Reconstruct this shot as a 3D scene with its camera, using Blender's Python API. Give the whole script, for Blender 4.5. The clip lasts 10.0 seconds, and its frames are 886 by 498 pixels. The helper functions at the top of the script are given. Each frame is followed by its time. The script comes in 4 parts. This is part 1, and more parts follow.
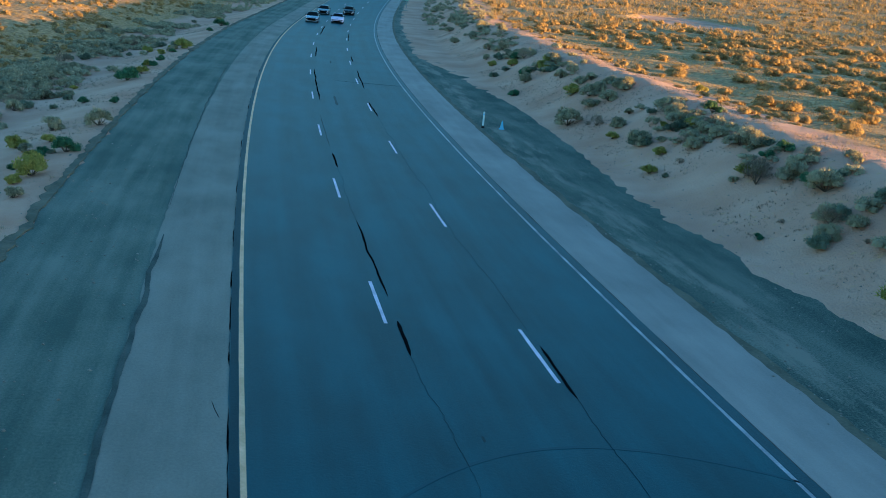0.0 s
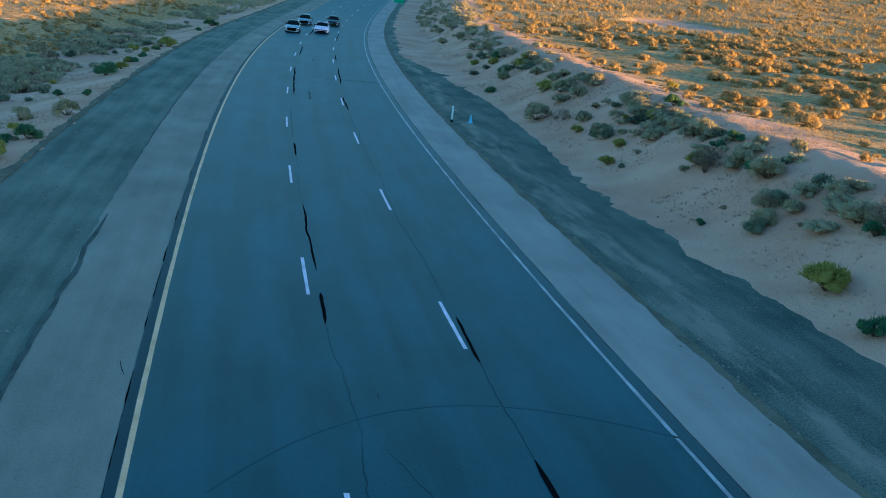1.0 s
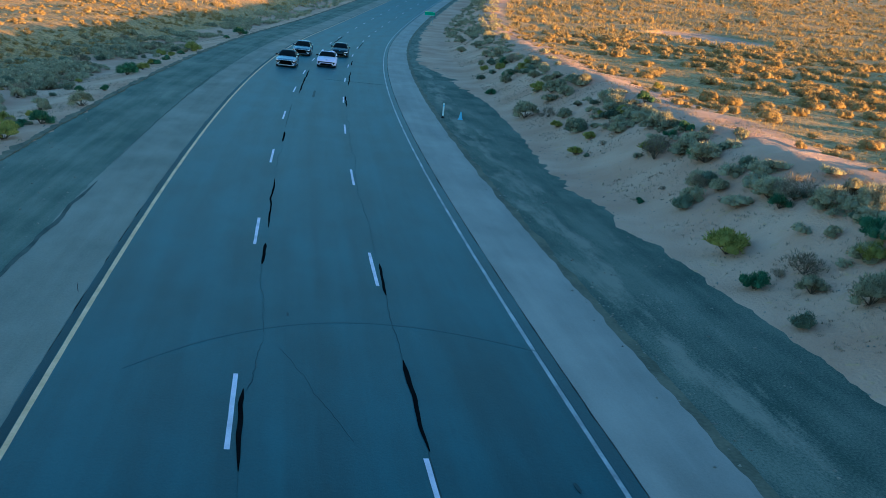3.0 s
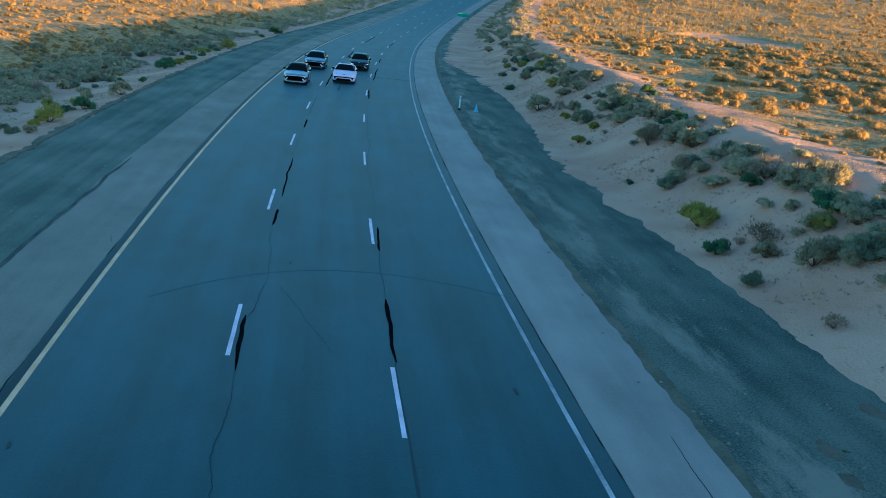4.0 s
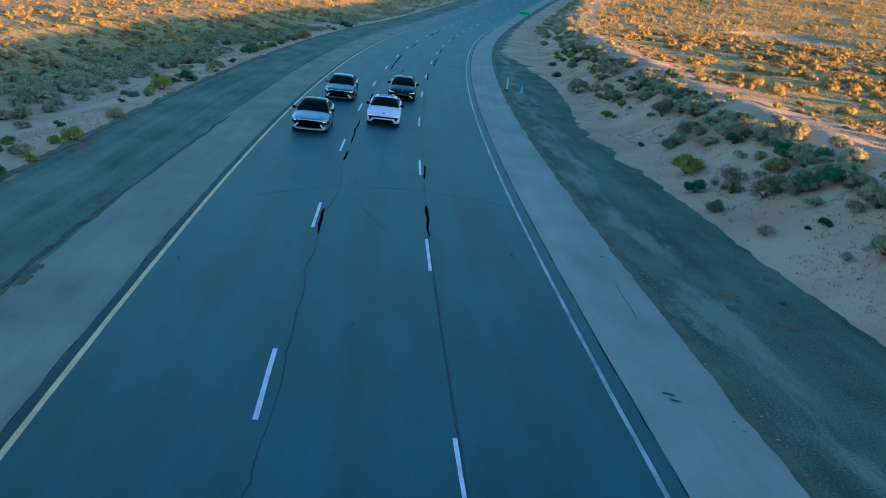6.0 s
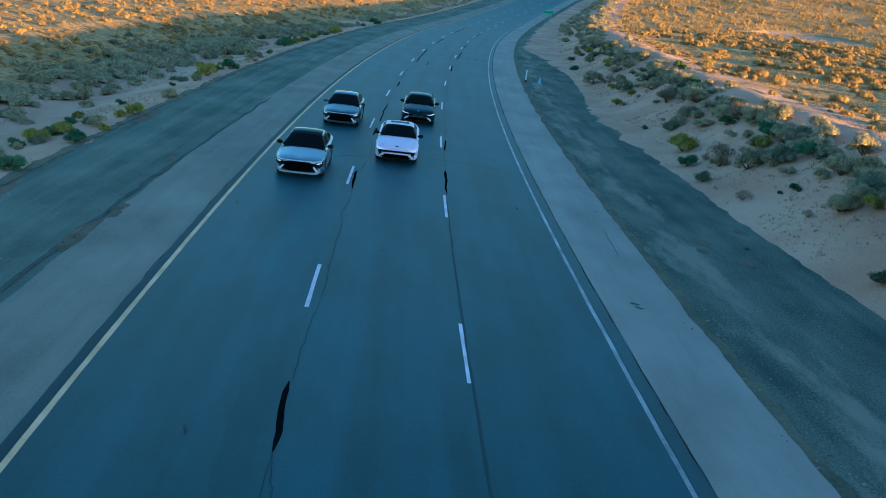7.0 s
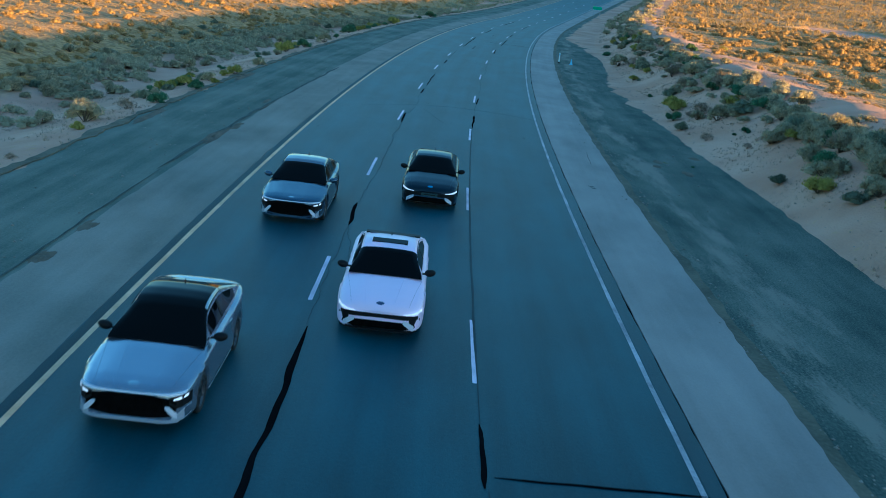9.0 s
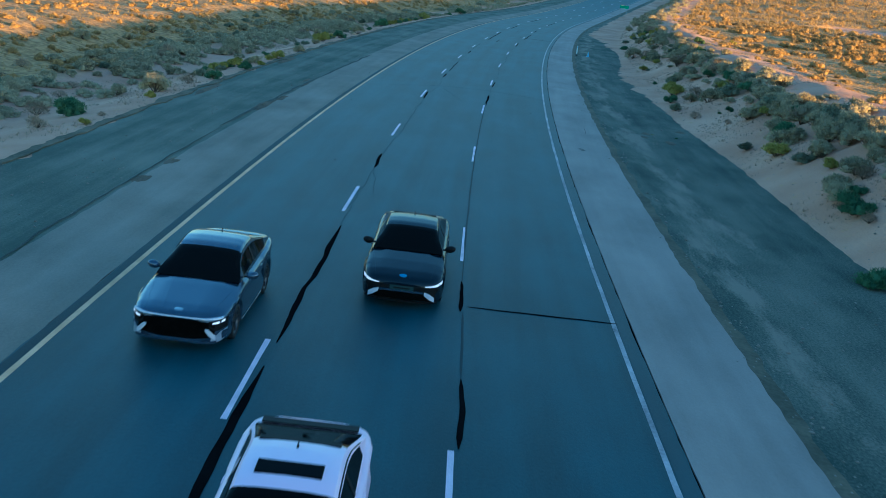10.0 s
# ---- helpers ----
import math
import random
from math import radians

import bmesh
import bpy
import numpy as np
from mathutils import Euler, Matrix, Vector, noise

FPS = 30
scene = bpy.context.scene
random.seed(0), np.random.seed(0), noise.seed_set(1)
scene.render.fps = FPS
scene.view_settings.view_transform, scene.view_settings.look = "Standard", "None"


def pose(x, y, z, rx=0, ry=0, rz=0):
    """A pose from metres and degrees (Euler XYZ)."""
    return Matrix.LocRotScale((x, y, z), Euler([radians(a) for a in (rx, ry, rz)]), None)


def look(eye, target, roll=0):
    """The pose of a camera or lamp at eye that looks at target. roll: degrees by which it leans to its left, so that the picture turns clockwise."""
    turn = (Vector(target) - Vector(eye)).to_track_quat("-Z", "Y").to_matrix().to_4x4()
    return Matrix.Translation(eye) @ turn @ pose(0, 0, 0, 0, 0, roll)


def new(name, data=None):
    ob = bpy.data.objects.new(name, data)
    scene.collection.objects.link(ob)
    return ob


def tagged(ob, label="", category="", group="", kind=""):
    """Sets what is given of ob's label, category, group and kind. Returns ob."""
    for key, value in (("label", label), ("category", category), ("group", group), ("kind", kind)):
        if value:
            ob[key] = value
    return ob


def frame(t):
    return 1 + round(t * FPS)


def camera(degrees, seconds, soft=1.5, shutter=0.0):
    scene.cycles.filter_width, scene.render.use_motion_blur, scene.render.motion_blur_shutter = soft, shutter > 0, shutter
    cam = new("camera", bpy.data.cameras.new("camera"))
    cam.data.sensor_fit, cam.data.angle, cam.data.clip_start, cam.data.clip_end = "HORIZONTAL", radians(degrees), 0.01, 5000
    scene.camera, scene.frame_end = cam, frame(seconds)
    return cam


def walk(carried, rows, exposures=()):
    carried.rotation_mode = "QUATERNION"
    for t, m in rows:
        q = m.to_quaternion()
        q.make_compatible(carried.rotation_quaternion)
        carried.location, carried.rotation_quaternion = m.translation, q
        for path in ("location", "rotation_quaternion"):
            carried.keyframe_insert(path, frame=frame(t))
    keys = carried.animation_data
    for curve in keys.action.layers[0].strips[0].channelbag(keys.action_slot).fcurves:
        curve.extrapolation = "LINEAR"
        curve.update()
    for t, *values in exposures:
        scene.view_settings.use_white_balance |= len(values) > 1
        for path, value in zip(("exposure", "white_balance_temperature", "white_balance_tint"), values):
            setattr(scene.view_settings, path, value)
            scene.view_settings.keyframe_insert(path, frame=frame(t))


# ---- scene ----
cam = camera(46.6, 10.0, soft=0.62, shutter=0.2)
PATH = [
    (0, (-2.157, 3.284, 9.141), (-2.152, 5.215, 8.62), 6.0),
    (0.5, (-0.962, 2.877, 8.955), (-0.959, 4.808, 8.437), 6.1),
    (1, (0.253, 2.249, 8.772), (0.245, 4.182, 8.261), 6.1),
    (1.5, (1.249, 1.586, 8.666), (1.233, 3.52, 8.159), 6.1),
    (2, (2.349, 0.614, 8.586), (2.314, 2.55, 8.083), 6.1),
    (2.5, (3.235, -0.586, 8.532), (3.172, 1.351, 8.038), 6.1),
    (4, (6.134, -6.016, 8.323), (5.961, -4.085, 7.831), 6.2),
    (4.5, (6.974, -8.27, 8.24), (6.772, -6.343, 7.746), 6.3),
    (5, (7.619, -10.728, 8.172), (7.384, -8.805, 7.674), 6.5),
    (5.5, (8.17, -13.299, 8.097), (7.903, -11.381, 7.596), 6.5),
    (7, (10.234, -21.502, 7.801), (9.89, -19.599, 7.293), 6.7),
    (7.5, (11.089, -24.468, 7.666), (10.721, -22.57, 7.155), 6.7),
    (8, (12.113, -27.609, 7.559), (11.719, -25.717, 7.046), 6.8),
    (8.5, (13.3, -30.857, 7.479), (12.88, -28.971, 6.963), 6.8),
    (9, (14.603, -34.223, 7.406), (14.153, -32.345, 6.886), 6.8),
    (9.5, (16.016, -37.792, 7.324), (15.536, -35.922, 6.801), 6.9),
    (10, (17.539, -41.367, 7.291), (17.03, -39.506, 6.764), 7.0),
]
walk(cam, [(t, look(eye, target, roll)) for t, eye, target, roll in PATH], [(0.0, 3.42, 4460, -14.0), (10.0, 3.42, 4460, -14.0)])

# ---- light ----
SUN_AZ, SUN_EL = -18.0, 3.5      # degrees from +x towards +y, and above the horizon
world = bpy.data.worlds.new("world")
scene.world = world
world.use_nodes = True
wn = world.node_tree
sky = wn.nodes.new("ShaderNodeTexSky")
sky.sky_type = "NISHITA"
sky.sun_disc = False
sky.ozone_density, sky.dust_density = 2.0, 0.5
sky.sun_elevation = radians(SUN_EL)
sky.sun_rotation = radians(90 - SUN_AZ)
wn.links.new(sky.outputs[0], wn.nodes["Background"].inputs[0])
wn.nodes["Background"].inputs[1].default_value = 0.056
sun = new("sun", bpy.data.lights.new("sun", "SUN"))
sun.data.energy, sun.data.angle, sun.data.color = 2.15, radians(0.5), (1.0, 0.40, 0.06)
ca, sa = math.cos(radians(SUN_AZ)), math.sin(radians(SUN_AZ))
sun.matrix_world = look((60 * ca, 60 * sa, 60 * math.tan(radians(SUN_EL))), (0, 0, 0))

# ---- plan: the carriageway lies on an arc; s runs along it, u to its right ----
CX, CY, RADIUS = 974.5, 239.3, 1000.0


def base(s):
    """The climb of the whole land past the bend."""
    d = max(0.0, s - 150.0)
    return 0.0003 * min(d, 117.0) ** 2 + 0.07 * max(0.0, d - 117.0)


def at(s, u, z=0.0):
    a = (s - 240.0) / 1000.0
    return Vector((CX - (RADIUS - u) * math.cos(a), CY + (RADIUS - u) * math.sin(a), z + base(s)))


def smooth(a, b, x):
    t = min(1.0, max(0.0, (x - a) / (b - a)))
    return t * t * (3 - 2 * t)


def wob(s, u, size, seed=0.0):
    return noise.noise(Vector((s / size, u / size, seed)))


VERGE = [(-60, 16.6), (0, 16.1), (20, 15.0), (45, 13.4), (62, 14.5), (76, 14.8), (92, 13.3), (118, 10.6), (135, 11.2), (200, 10.8)]


def verge_edge(s):
    """How far the packed gravel reaches on the right before sand covers it."""
    for (a, v), (b, w) in zip(VERGE, VERGE[1:]):
        if s <= b:
            return v + (w - v) * smooth(a, b, s)
    return VERGE[-1][1]


def pan(s, u):
    """1 inside the bare clay pan of the far field."""
    d = ((s - 205.0) / 17.0) ** 2 + ((u - 66.0) / 11.0) ** 2 + 0.5 * wob(s, u, 8, 12.0)
    return smooth(1.25, 0.85, d)


def height(s, u):
    """The ground's height beside the carriageway."""
    if u > 8:
        crest = 20.9 + 1.6 * wob(s, 0, 30, 3.1) + 0.9 * wob(s, 0, 7, 8.0)
        z = 3.15 * smooth(14.5, crest + 1.5, u) - 0.06 * min(5.0, max(0.0, u - crest - 1.5)) + 0.018 * max(0.0, min(u, 80.0) - 31.0)
        z += 0.02 * max(0.0, min(u, 320.0) - 80)
        z += (0.25 * wob(s, u, 6) + 0.34 * wob(s * 5 + u * 2.2, u, 6, 4.0) * smooth(27, 24, u)) * smooth(15, 20, u) + 0.5 * wob(s, u, 28) * smooth(30, 50, u)
        z += (0.17 * wob(s, u, 3.0, 2.2) + 0.07 * wob(s, u, 1.3, 6.2)) * smooth(29, 35, u)
    else:
        z = -1.5 * smooth(-10.5, -18, u) + 1.25 * smooth(-23.5, -31.5, u) + 0.25 * wob(s, u, 6) * smooth(-13, -18, u)
        z += 0.3 * wob(s, u, 30) * smooth(-34, -55, u) + (0.17 * wob(s, u, 3.0, 2.2) + 0.07 * wob(s, u, 1.3, 6.2)) * smooth(-18, -24, u)
    z += (2.95 - z) * pan(s, u)
    edge = smooth(-10.0, -11.2, u) if u < 0 else smooth(verge_edge(s) - 1.0, verge_edge(s) + 0.7, u)
    return z * edge - 0.10 * (1 - edge) + 0.05 * wob(s, u, 1.3) * edge * (1 if u > 0 else 0.15 + 0.85 * smooth(-11.2, -13.5, u)) + 0.04 * wob(s, u, 4.0, 1.0) * (edge if u > 9 else 0)


# ---- materials ----
def mat(name, rough=0.8):
    m = bpy.data.materials.new(name)
    m.use_nodes = True
    m.node_tree.nodes["Principled BSDF"].inputs["Roughness"].default_value = rough
    return m, m.node_tree, m.node_tree.nodes["Principled BSDF"]


def plain(name, colour, rough=0.6, metal=0.0, coat=0.0, emit=0.0):
    m, nt, b = mat(name, rough)
    b.inputs["Base Color"].default_value = (*colour, 1)
    b.inputs["Metallic"].default_value = metal
    b.inputs["Coat Weight"].default_value = coat
    if emit:
        b.inputs["Emission Color"].default_value = (*colour, 1)
        b.inputs["Emission Strength"].default_value = emit
    return m


def mottled(name, dark, light, scale=0.5, fine=18.0, bump=0.3, rough=0.85):
    """Two scales of variation between colours, with a fine relief; in world metres."""
    m, nt, b = mat(name, rough)
    n, l = nt.nodes, nt.links
    co = n.new("ShaderNodeTexCoord")
    big, small = n.new("ShaderNodeTexNoise"), n.new("ShaderNodeTexNoise")
    for t, sc, det in ((big, scale, 6), (small, fine, 3)):
        l.new(co.outputs["Object"], t.inputs["Vector"])
        t.inputs["Scale"].default_value, t.inputs["Detail"].default_value = sc, det
    add = n.new("ShaderNodeMath")
    add.operation = "MULTIPLY_ADD"
    l.new(small.outputs["Fac"], add.inputs[0])
    add.inputs[1].default_value = 0.45
    l.new(big.outputs["Fac"], add.inputs[2])
    ramp = n.new("ShaderNodeValToRGB")
    l.new(add.outputs[0], ramp.inputs[0])
    ramp.color_ramp.elements[0].position, ramp.color_ramp.elements[1].position = 0.5, 0.95
    ramp.color_ramp.elements[0].color, ramp.color_ramp.elements[1].color = (*dark, 1), (*light, 1)
    l.new(ramp.outputs[0], b.inputs["Base Color"])
    bp = n.new("ShaderNodeBump")
    bp.inputs["Strength"].default_value, bp.inputs["Distance"].default_value = bump, 0.03
    l.new(small.outputs["Fac"], bp.inputs["Height"])
    l.new(bp.outputs[0], b.inputs["Normal"])
    return m


def desert():
    """Pinkish sand near the road, straw-coloured dry grass and litter between the shrubs of the open land; the offset u is in the UV map."""
    m, nt, b = mat("desert_sand", 0.95)
    n, l = nt.nodes, nt.links
    co = n.new("ShaderNodeTexCoord")
    tex = []
    for sc, det in ((0.22, 6), (2.2, 5), (11.0, 3)):
        t = n.new("ShaderNodeTexNoise")
        l.new(co.outputs["Object"], t.inputs["Vector"])
        t.inputs["Scale"].default_value, t.inputs["Detail"].default_value = sc, det
        tex.append(t)

    def ramp(src, p0, c0, p1, c1):
        r = n.new("ShaderNodeValToRGB")
        r.color_ramp.elements[0].position, r.color_ramp.elements[1].position = p0, p1
        r.color_ramp.elements[0].color, r.color_ramp.elements[1].color = (*c0, 1), (*c1, 1)
        l.new(src, r.inputs[0])
        return r

    def mix(fac, x, y):
        k = n.new("ShaderNodeMix")
        k.data_type = "RGBA"
        l.new(fac, k.inputs[0])
        l.new(x, k.inputs[6])
        l.new(y, k.inputs[7])
        return k.outputs[2]

    sand = ramp(tex[0].outputs["Fac"], 0.35, (0.46, 0.258, 0.168), 0.65, (0.60, 0.372, 0.26))
    litter = ramp(tex[1].outputs["Fac"], 0.35, (0.24, 0.15, 0.056), 0.62, (0.52, 0.33, 0.135))
    spots = ramp(tex[1].outputs["Fac"], 0.62, (0, 0, 0), 0.72, (1, 1, 1))
    sep = n.new("ShaderNodeSeparateXYZ")
    l.new(co.outputs["UV"], sep.inputs[0])
    add = n.new("ShaderNodeMath")
    add.operation = "MULTIPLY_ADD"
    l.new(tex[0].outputs["Fac"], add.inputs[0])
    add.inputs[1].default_value = 0.5
    l.new(sep.outputs["X"], add.inputs[2])
    field = ramp(add.outputs[0], 0.35, (0, 0, 0), 0.75, (1, 1, 1))
    c = mix(field.outputs[0], sand.outputs[0], litter.outputs[0])
    dim = n.new("ShaderNodeMath")
    dim.operation = "MULTIPLY"
    l.new(spots.outputs[0], dim.inputs[0])
    dim.inputs[1].default_value = 0.5
    c = mix(dim.outputs[0], c, litter.outputs[0])
    l.new(c, b.inputs["Base Color"])
    bp = n.new("ShaderNodeBump")
    bp.inputs["Strength"].default_value, bp.inputs["Distance"].default_value = 0.7, 0.12
    hs = n.new("ShaderNodeMath")
    l.new(tex[1].outputs["Fac"], hs.inputs[0])
    l.new(tex[2].outputs["Fac"], hs.inputs[1])
    l.new(hs.outputs[0], bp.inputs["Height"])
    l.new(bp.outputs[0], b.inputs["Normal"])
    return m


SAND = desert()


def paving(name, dark, light, rough, grain=0.35, wheel=0.0, long=1.0, patches=None, bump=0.3, spec=0.5):
    """Road and verge surfaces: UV holds metres across and along. Broad blotches, wear drawn out along the traffic, fine stones, and, if wanted, paler patches about one offset."""
    m, nt, b = mat(name, rough)
    n, l = nt.nodes, nt.links
    co = n.new("ShaderNodeTexCoord")

    def tex(scale, detail, stretch=(1, 1, 1), rough_=0.55):
        mp, t = n.new("ShaderNodeMapping"), n.new("ShaderNodeTexNoise")
        mp.inputs["Scale"].default_value = stretch
        l.new(co.outputs["UV"], mp.inputs["Vector"])
        l.new(mp.outputs[0], t.inputs["Vector"])
        t.inputs["Scale"].default_value, t.inputs["Detail"].default_value, t.inputs["Roughness"].default_value = scale, detail, rough_
        return t.outputs["Fac"]

    def op(kind, x, y, z=None):
        k = n.new("ShaderNodeMath")
        k.operation = kind
        for i, v in enumerate((x, y, z)):
            if v is None:
                continue
            if isinstance(v, (int, float)):
                k.inputs[i].default_value = v
            else:
                l.new(v, k.inputs[i])
        return k.outputs[0]

    blotch = tex(0.45, 6, (1, 0.45, 1))
    wear = tex(1.6, 5, (1.0, 0.035, 1))
    stones = tex(16.0, 4, (1, 0.8, 1), 0.7)
    specks = tex(60.0, 2)
    f = op("MULTIPLY_ADD", op("SUBTRACT", wear, 0.5), 0.75 * long, blotch)
    f = op("MULTIPLY_ADD", op("SUBTRACT", stones, 0.5), grain * 1.6, f)
    f = op("MULTIPLY_ADD", op("SUBTRACT", specks, 0.5), grain, f)
    sep = n.new("ShaderNodeSeparateXYZ")
    l.new(co.outputs["UV"], sep.inputs[0])
    if wheel:
        # polished wheel tracks, two to a lane
        wave = op("COSINE", op("MULTIPLY", op("SUBTRACT", sep.outputs["X"], 0.67), 2 * math.pi / 1.82), 0.0)
        f = op("MULTIPLY_ADD", wave, wheel, f)
    ramp = n.new("ShaderNodeValToRGB")
    l.new(f, ramp.inputs[0])
    ramp.color_ramp.elements[0].position, ramp.color_ramp.elements[1].position = 0.28, 0.74
    ramp.color_ramp.elements[0].color, ramp.color_ramp.elements[1].color = (*dark, 1), (*light, 1)
    out = ramp.outputs[0]
    if patches:
        u0, spread, tone = patches
        near = op("SUBTRACT", 1.0, op("MULTIPLY", op("ABSOLUTE", op("SUBTRACT", sep.outputs["X"], u0), 0.0), 1.0 / spread))
        g = op("MULTIPLY_ADD", near, 0.22, tex(0.9, 6, (1.0, 0.22, 1), 0.62))
        r2 = n.new("ShaderNodeValToRGB")
        l.new(op("MULTIPLY_ADD", op("SUBTRACT", stones, 0.5), 0.25, g), r2.inputs[0])
        r2.color_ramp.elements[0].position, r2.color_ramp.elements[1].position = 0.64, 0.78
        mx = n.new("ShaderNodeMix")
        mx.data_type = "RGBA"
        l.new(r2.outputs[0], mx.inputs[0])
        l.new(out, mx.inputs[6])
        mx.inputs[7].default_value = (*tone, 1)
        out = mx.outputs[2]
    l.new(out, b.inputs["Base Color"])
    b.inputs["Specular IOR Level"].default_value = spec
    bp = n.new("ShaderNodeBump")
    bp.inputs["Strength"].default_value, bp.inputs["Distance"].default_value = bump, 0.02
    l.new(op("ADD", stones, op("MULTIPLY", specks, 0.5)), bp.inputs["Height"])
    l.new(bp.outputs[0], b.inputs["Normal"])
    return m


GRAVEL = paving("packed_gravel", (0.088, 0.108, 0.088), (0.225, 0.228, 0.185), 0.95, 0.4, 0.0, 1.0, None, 0.8, 0.2)
STONY = paving("stony_soil", (0.058, 0.076, 0.062), (0.215, 0.208, 0.165), 0.95, 0.75, 0.0, 0.5, (11.2, 1.7, (0.27, 0.24, 0.19)), 1.0, 0.2)
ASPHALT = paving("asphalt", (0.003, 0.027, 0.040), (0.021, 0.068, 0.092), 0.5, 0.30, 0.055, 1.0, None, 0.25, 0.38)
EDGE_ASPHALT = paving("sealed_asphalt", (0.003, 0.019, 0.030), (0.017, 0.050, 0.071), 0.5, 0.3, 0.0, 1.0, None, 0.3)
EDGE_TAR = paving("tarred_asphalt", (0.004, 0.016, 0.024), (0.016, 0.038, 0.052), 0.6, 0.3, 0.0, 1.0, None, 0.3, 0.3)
CONCRETE = paving("shoulder_asphalt", (0.225, 0.19, 0.168), (0.375, 0.312, 0.278), 0.7, 0.22, 0.0, 0.6, None, 0.3, 0.5)
# left shoulder: a darker, greener and rougher version of the right one's paving
DARK_CONCRETE = paving("darker_shoulder_asphalt", (0.18, 0.163, 0.132), (0.325, 0.282, 0.235), 0.85, 0.3, 0.0, 0.6, None, 0.4, 0.3)
SOIL = mottled("olive_soil", (0.065, 0.062, 0.040), (0.18, 0.15, 0.10), 0.6, 9.0, 0.6, 0.95)
TAR = mottled("tar", (0.004, 0.004, 0.005), (0.010, 0.010, 0.011), 0.6, 20.0, 0.3, 0.9)
TAR.node_tree.nodes["Principled BSDF"].inputs["Specular IOR Level"].default_value = 0.0
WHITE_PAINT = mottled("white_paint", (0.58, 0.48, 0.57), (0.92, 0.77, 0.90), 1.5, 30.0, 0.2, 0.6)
YELLOW_PAINT = mottled("yellow_paint", (0.60, 0.35, 0.17), (0.90, 0.57, 0.33), 1.2, 14.0, 0.2, 0.6)
FADED_PAINT = mottled("faded_white_paint", (0.16, 0.145, 0.16), (0.58, 0.53, 0.56), 0.9, 14.0, 0.2, 0.6)


# ---- building ----
def link(name, bm, material, parent=None, label=""):
    me = bpy.data.meshes.new(name)
    bm.to_mesh(me)
    bm.free()
    for m in (material if isinstance(material, (list, tuple)) else [material]):
        me.materials.append(m)
    ob = new(name, me)
    if parent:
        ob.parent = parent
    if label:
        ob["label"] = label
    return ob


part = link


def strip(name, us0, us1, s0, s1, step, z, material, ragged0=0.0, ragged1=0.0, seed=0.0, down=0.12, parent=None, cols=1, uneven=0.0):
    """A band along the arc between two offsets, with a thickness and edges that may be ragged; UV in metres across and along."""
    rows, coords = [], []
    k = int((s1 - s0) / step)
    for i in range(k + 1):
        s = s0 + (s1 - s0) * i / k
        a = us0 + ragged0 * (wob(s, 0, 2.5, seed) + 0.6 * wob(s, 0, 0.7, seed + 5))
        b = (us1(s) if callable(us1) else us1) + ragged1 * (wob(s, 0, 2.5, seed + 9) + 0.6 * wob(s, 0, 0.7, seed + 14))
        line = [(a, z - down)]
        for c in range(cols + 1):
            u = a + (b - a) * c / cols
            lump = uneven * (wob(s, u, 1.1, seed) + 0.7 * wob(s, u, 0.4, seed + 2)) if 0 < c < cols else 0.0
            line.append((u, z + lump))
        line.append((b, z - down))
        rows.append([at(s, u, zz) for u, zz in line])
        coords.append([(u, s) for u, zz in line])
    w = cols + 3
    me = bpy.data.meshes.new(name)
    faces = [(i * w + j, i * w + j + 1, (i + 1) * w + j + 1, (i + 1) * w + j) for i in range(k) for j in range(w - 1)]
    me.from_pydata([v for r in rows for v in r], [], faces)
    flat = np.array(coords, dtype=np.float32).reshape(-1, 2)
    uv = me.uv_layers.new(name="UVMap")
    index = np.array(faces, dtype=np.int32).ravel()
    uv.data.foreach_set("uv", flat[index].ravel())
    me.materials.append(material)
    ob = new(name, me)
    ob.parent = parent
    return ob


def axis(fine0, fine1, step, far, grow=1.18):
    xs, x, d = [fine0], fine0, step
    while x < fine1:
        x += step
        xs.append(x)
    d = step
    while x < far:
        d *= grow
        x += d
        xs.append(x)
    x, d = fine0, step
    while x > -far * 0.7:
        d *= grow
        x -= d
        xs.insert(0, x)
    return xs


def ground():
    bm = bmesh.new()
    ss, us = axis(-50, 270, 0.9, 900, 1.1), axis(-48, 60, 0.5, 820, 1.12)
    grid = [[bm.verts.new(at(s, u, height(s, u))) for u in us] for s in ss]
    for r, q in zip(grid, grid[1:]):
        for j in range(len(us) - 1):
            f = bm.faces.new((r[j], r[j + 1], q[j + 1], q[j]))
            f.smooth = True
    uv = bm.loops.layers.uv.new("UVMap")
    for r, srow in zip(grid, ss):
        for v, u in zip(r, us):
            wild = max(smooth(23.5, 29, u), smooth(-19, -26, u))
            wild *= 1 - pan(srow, u)
            for lp in v.link_loops:
                lp[uv].uv = (wild, 0.0)
    return tagged(link("ground", bm, SAND), "pinkish desert sand rising to a bank beside the road", "ground", kind="structure")


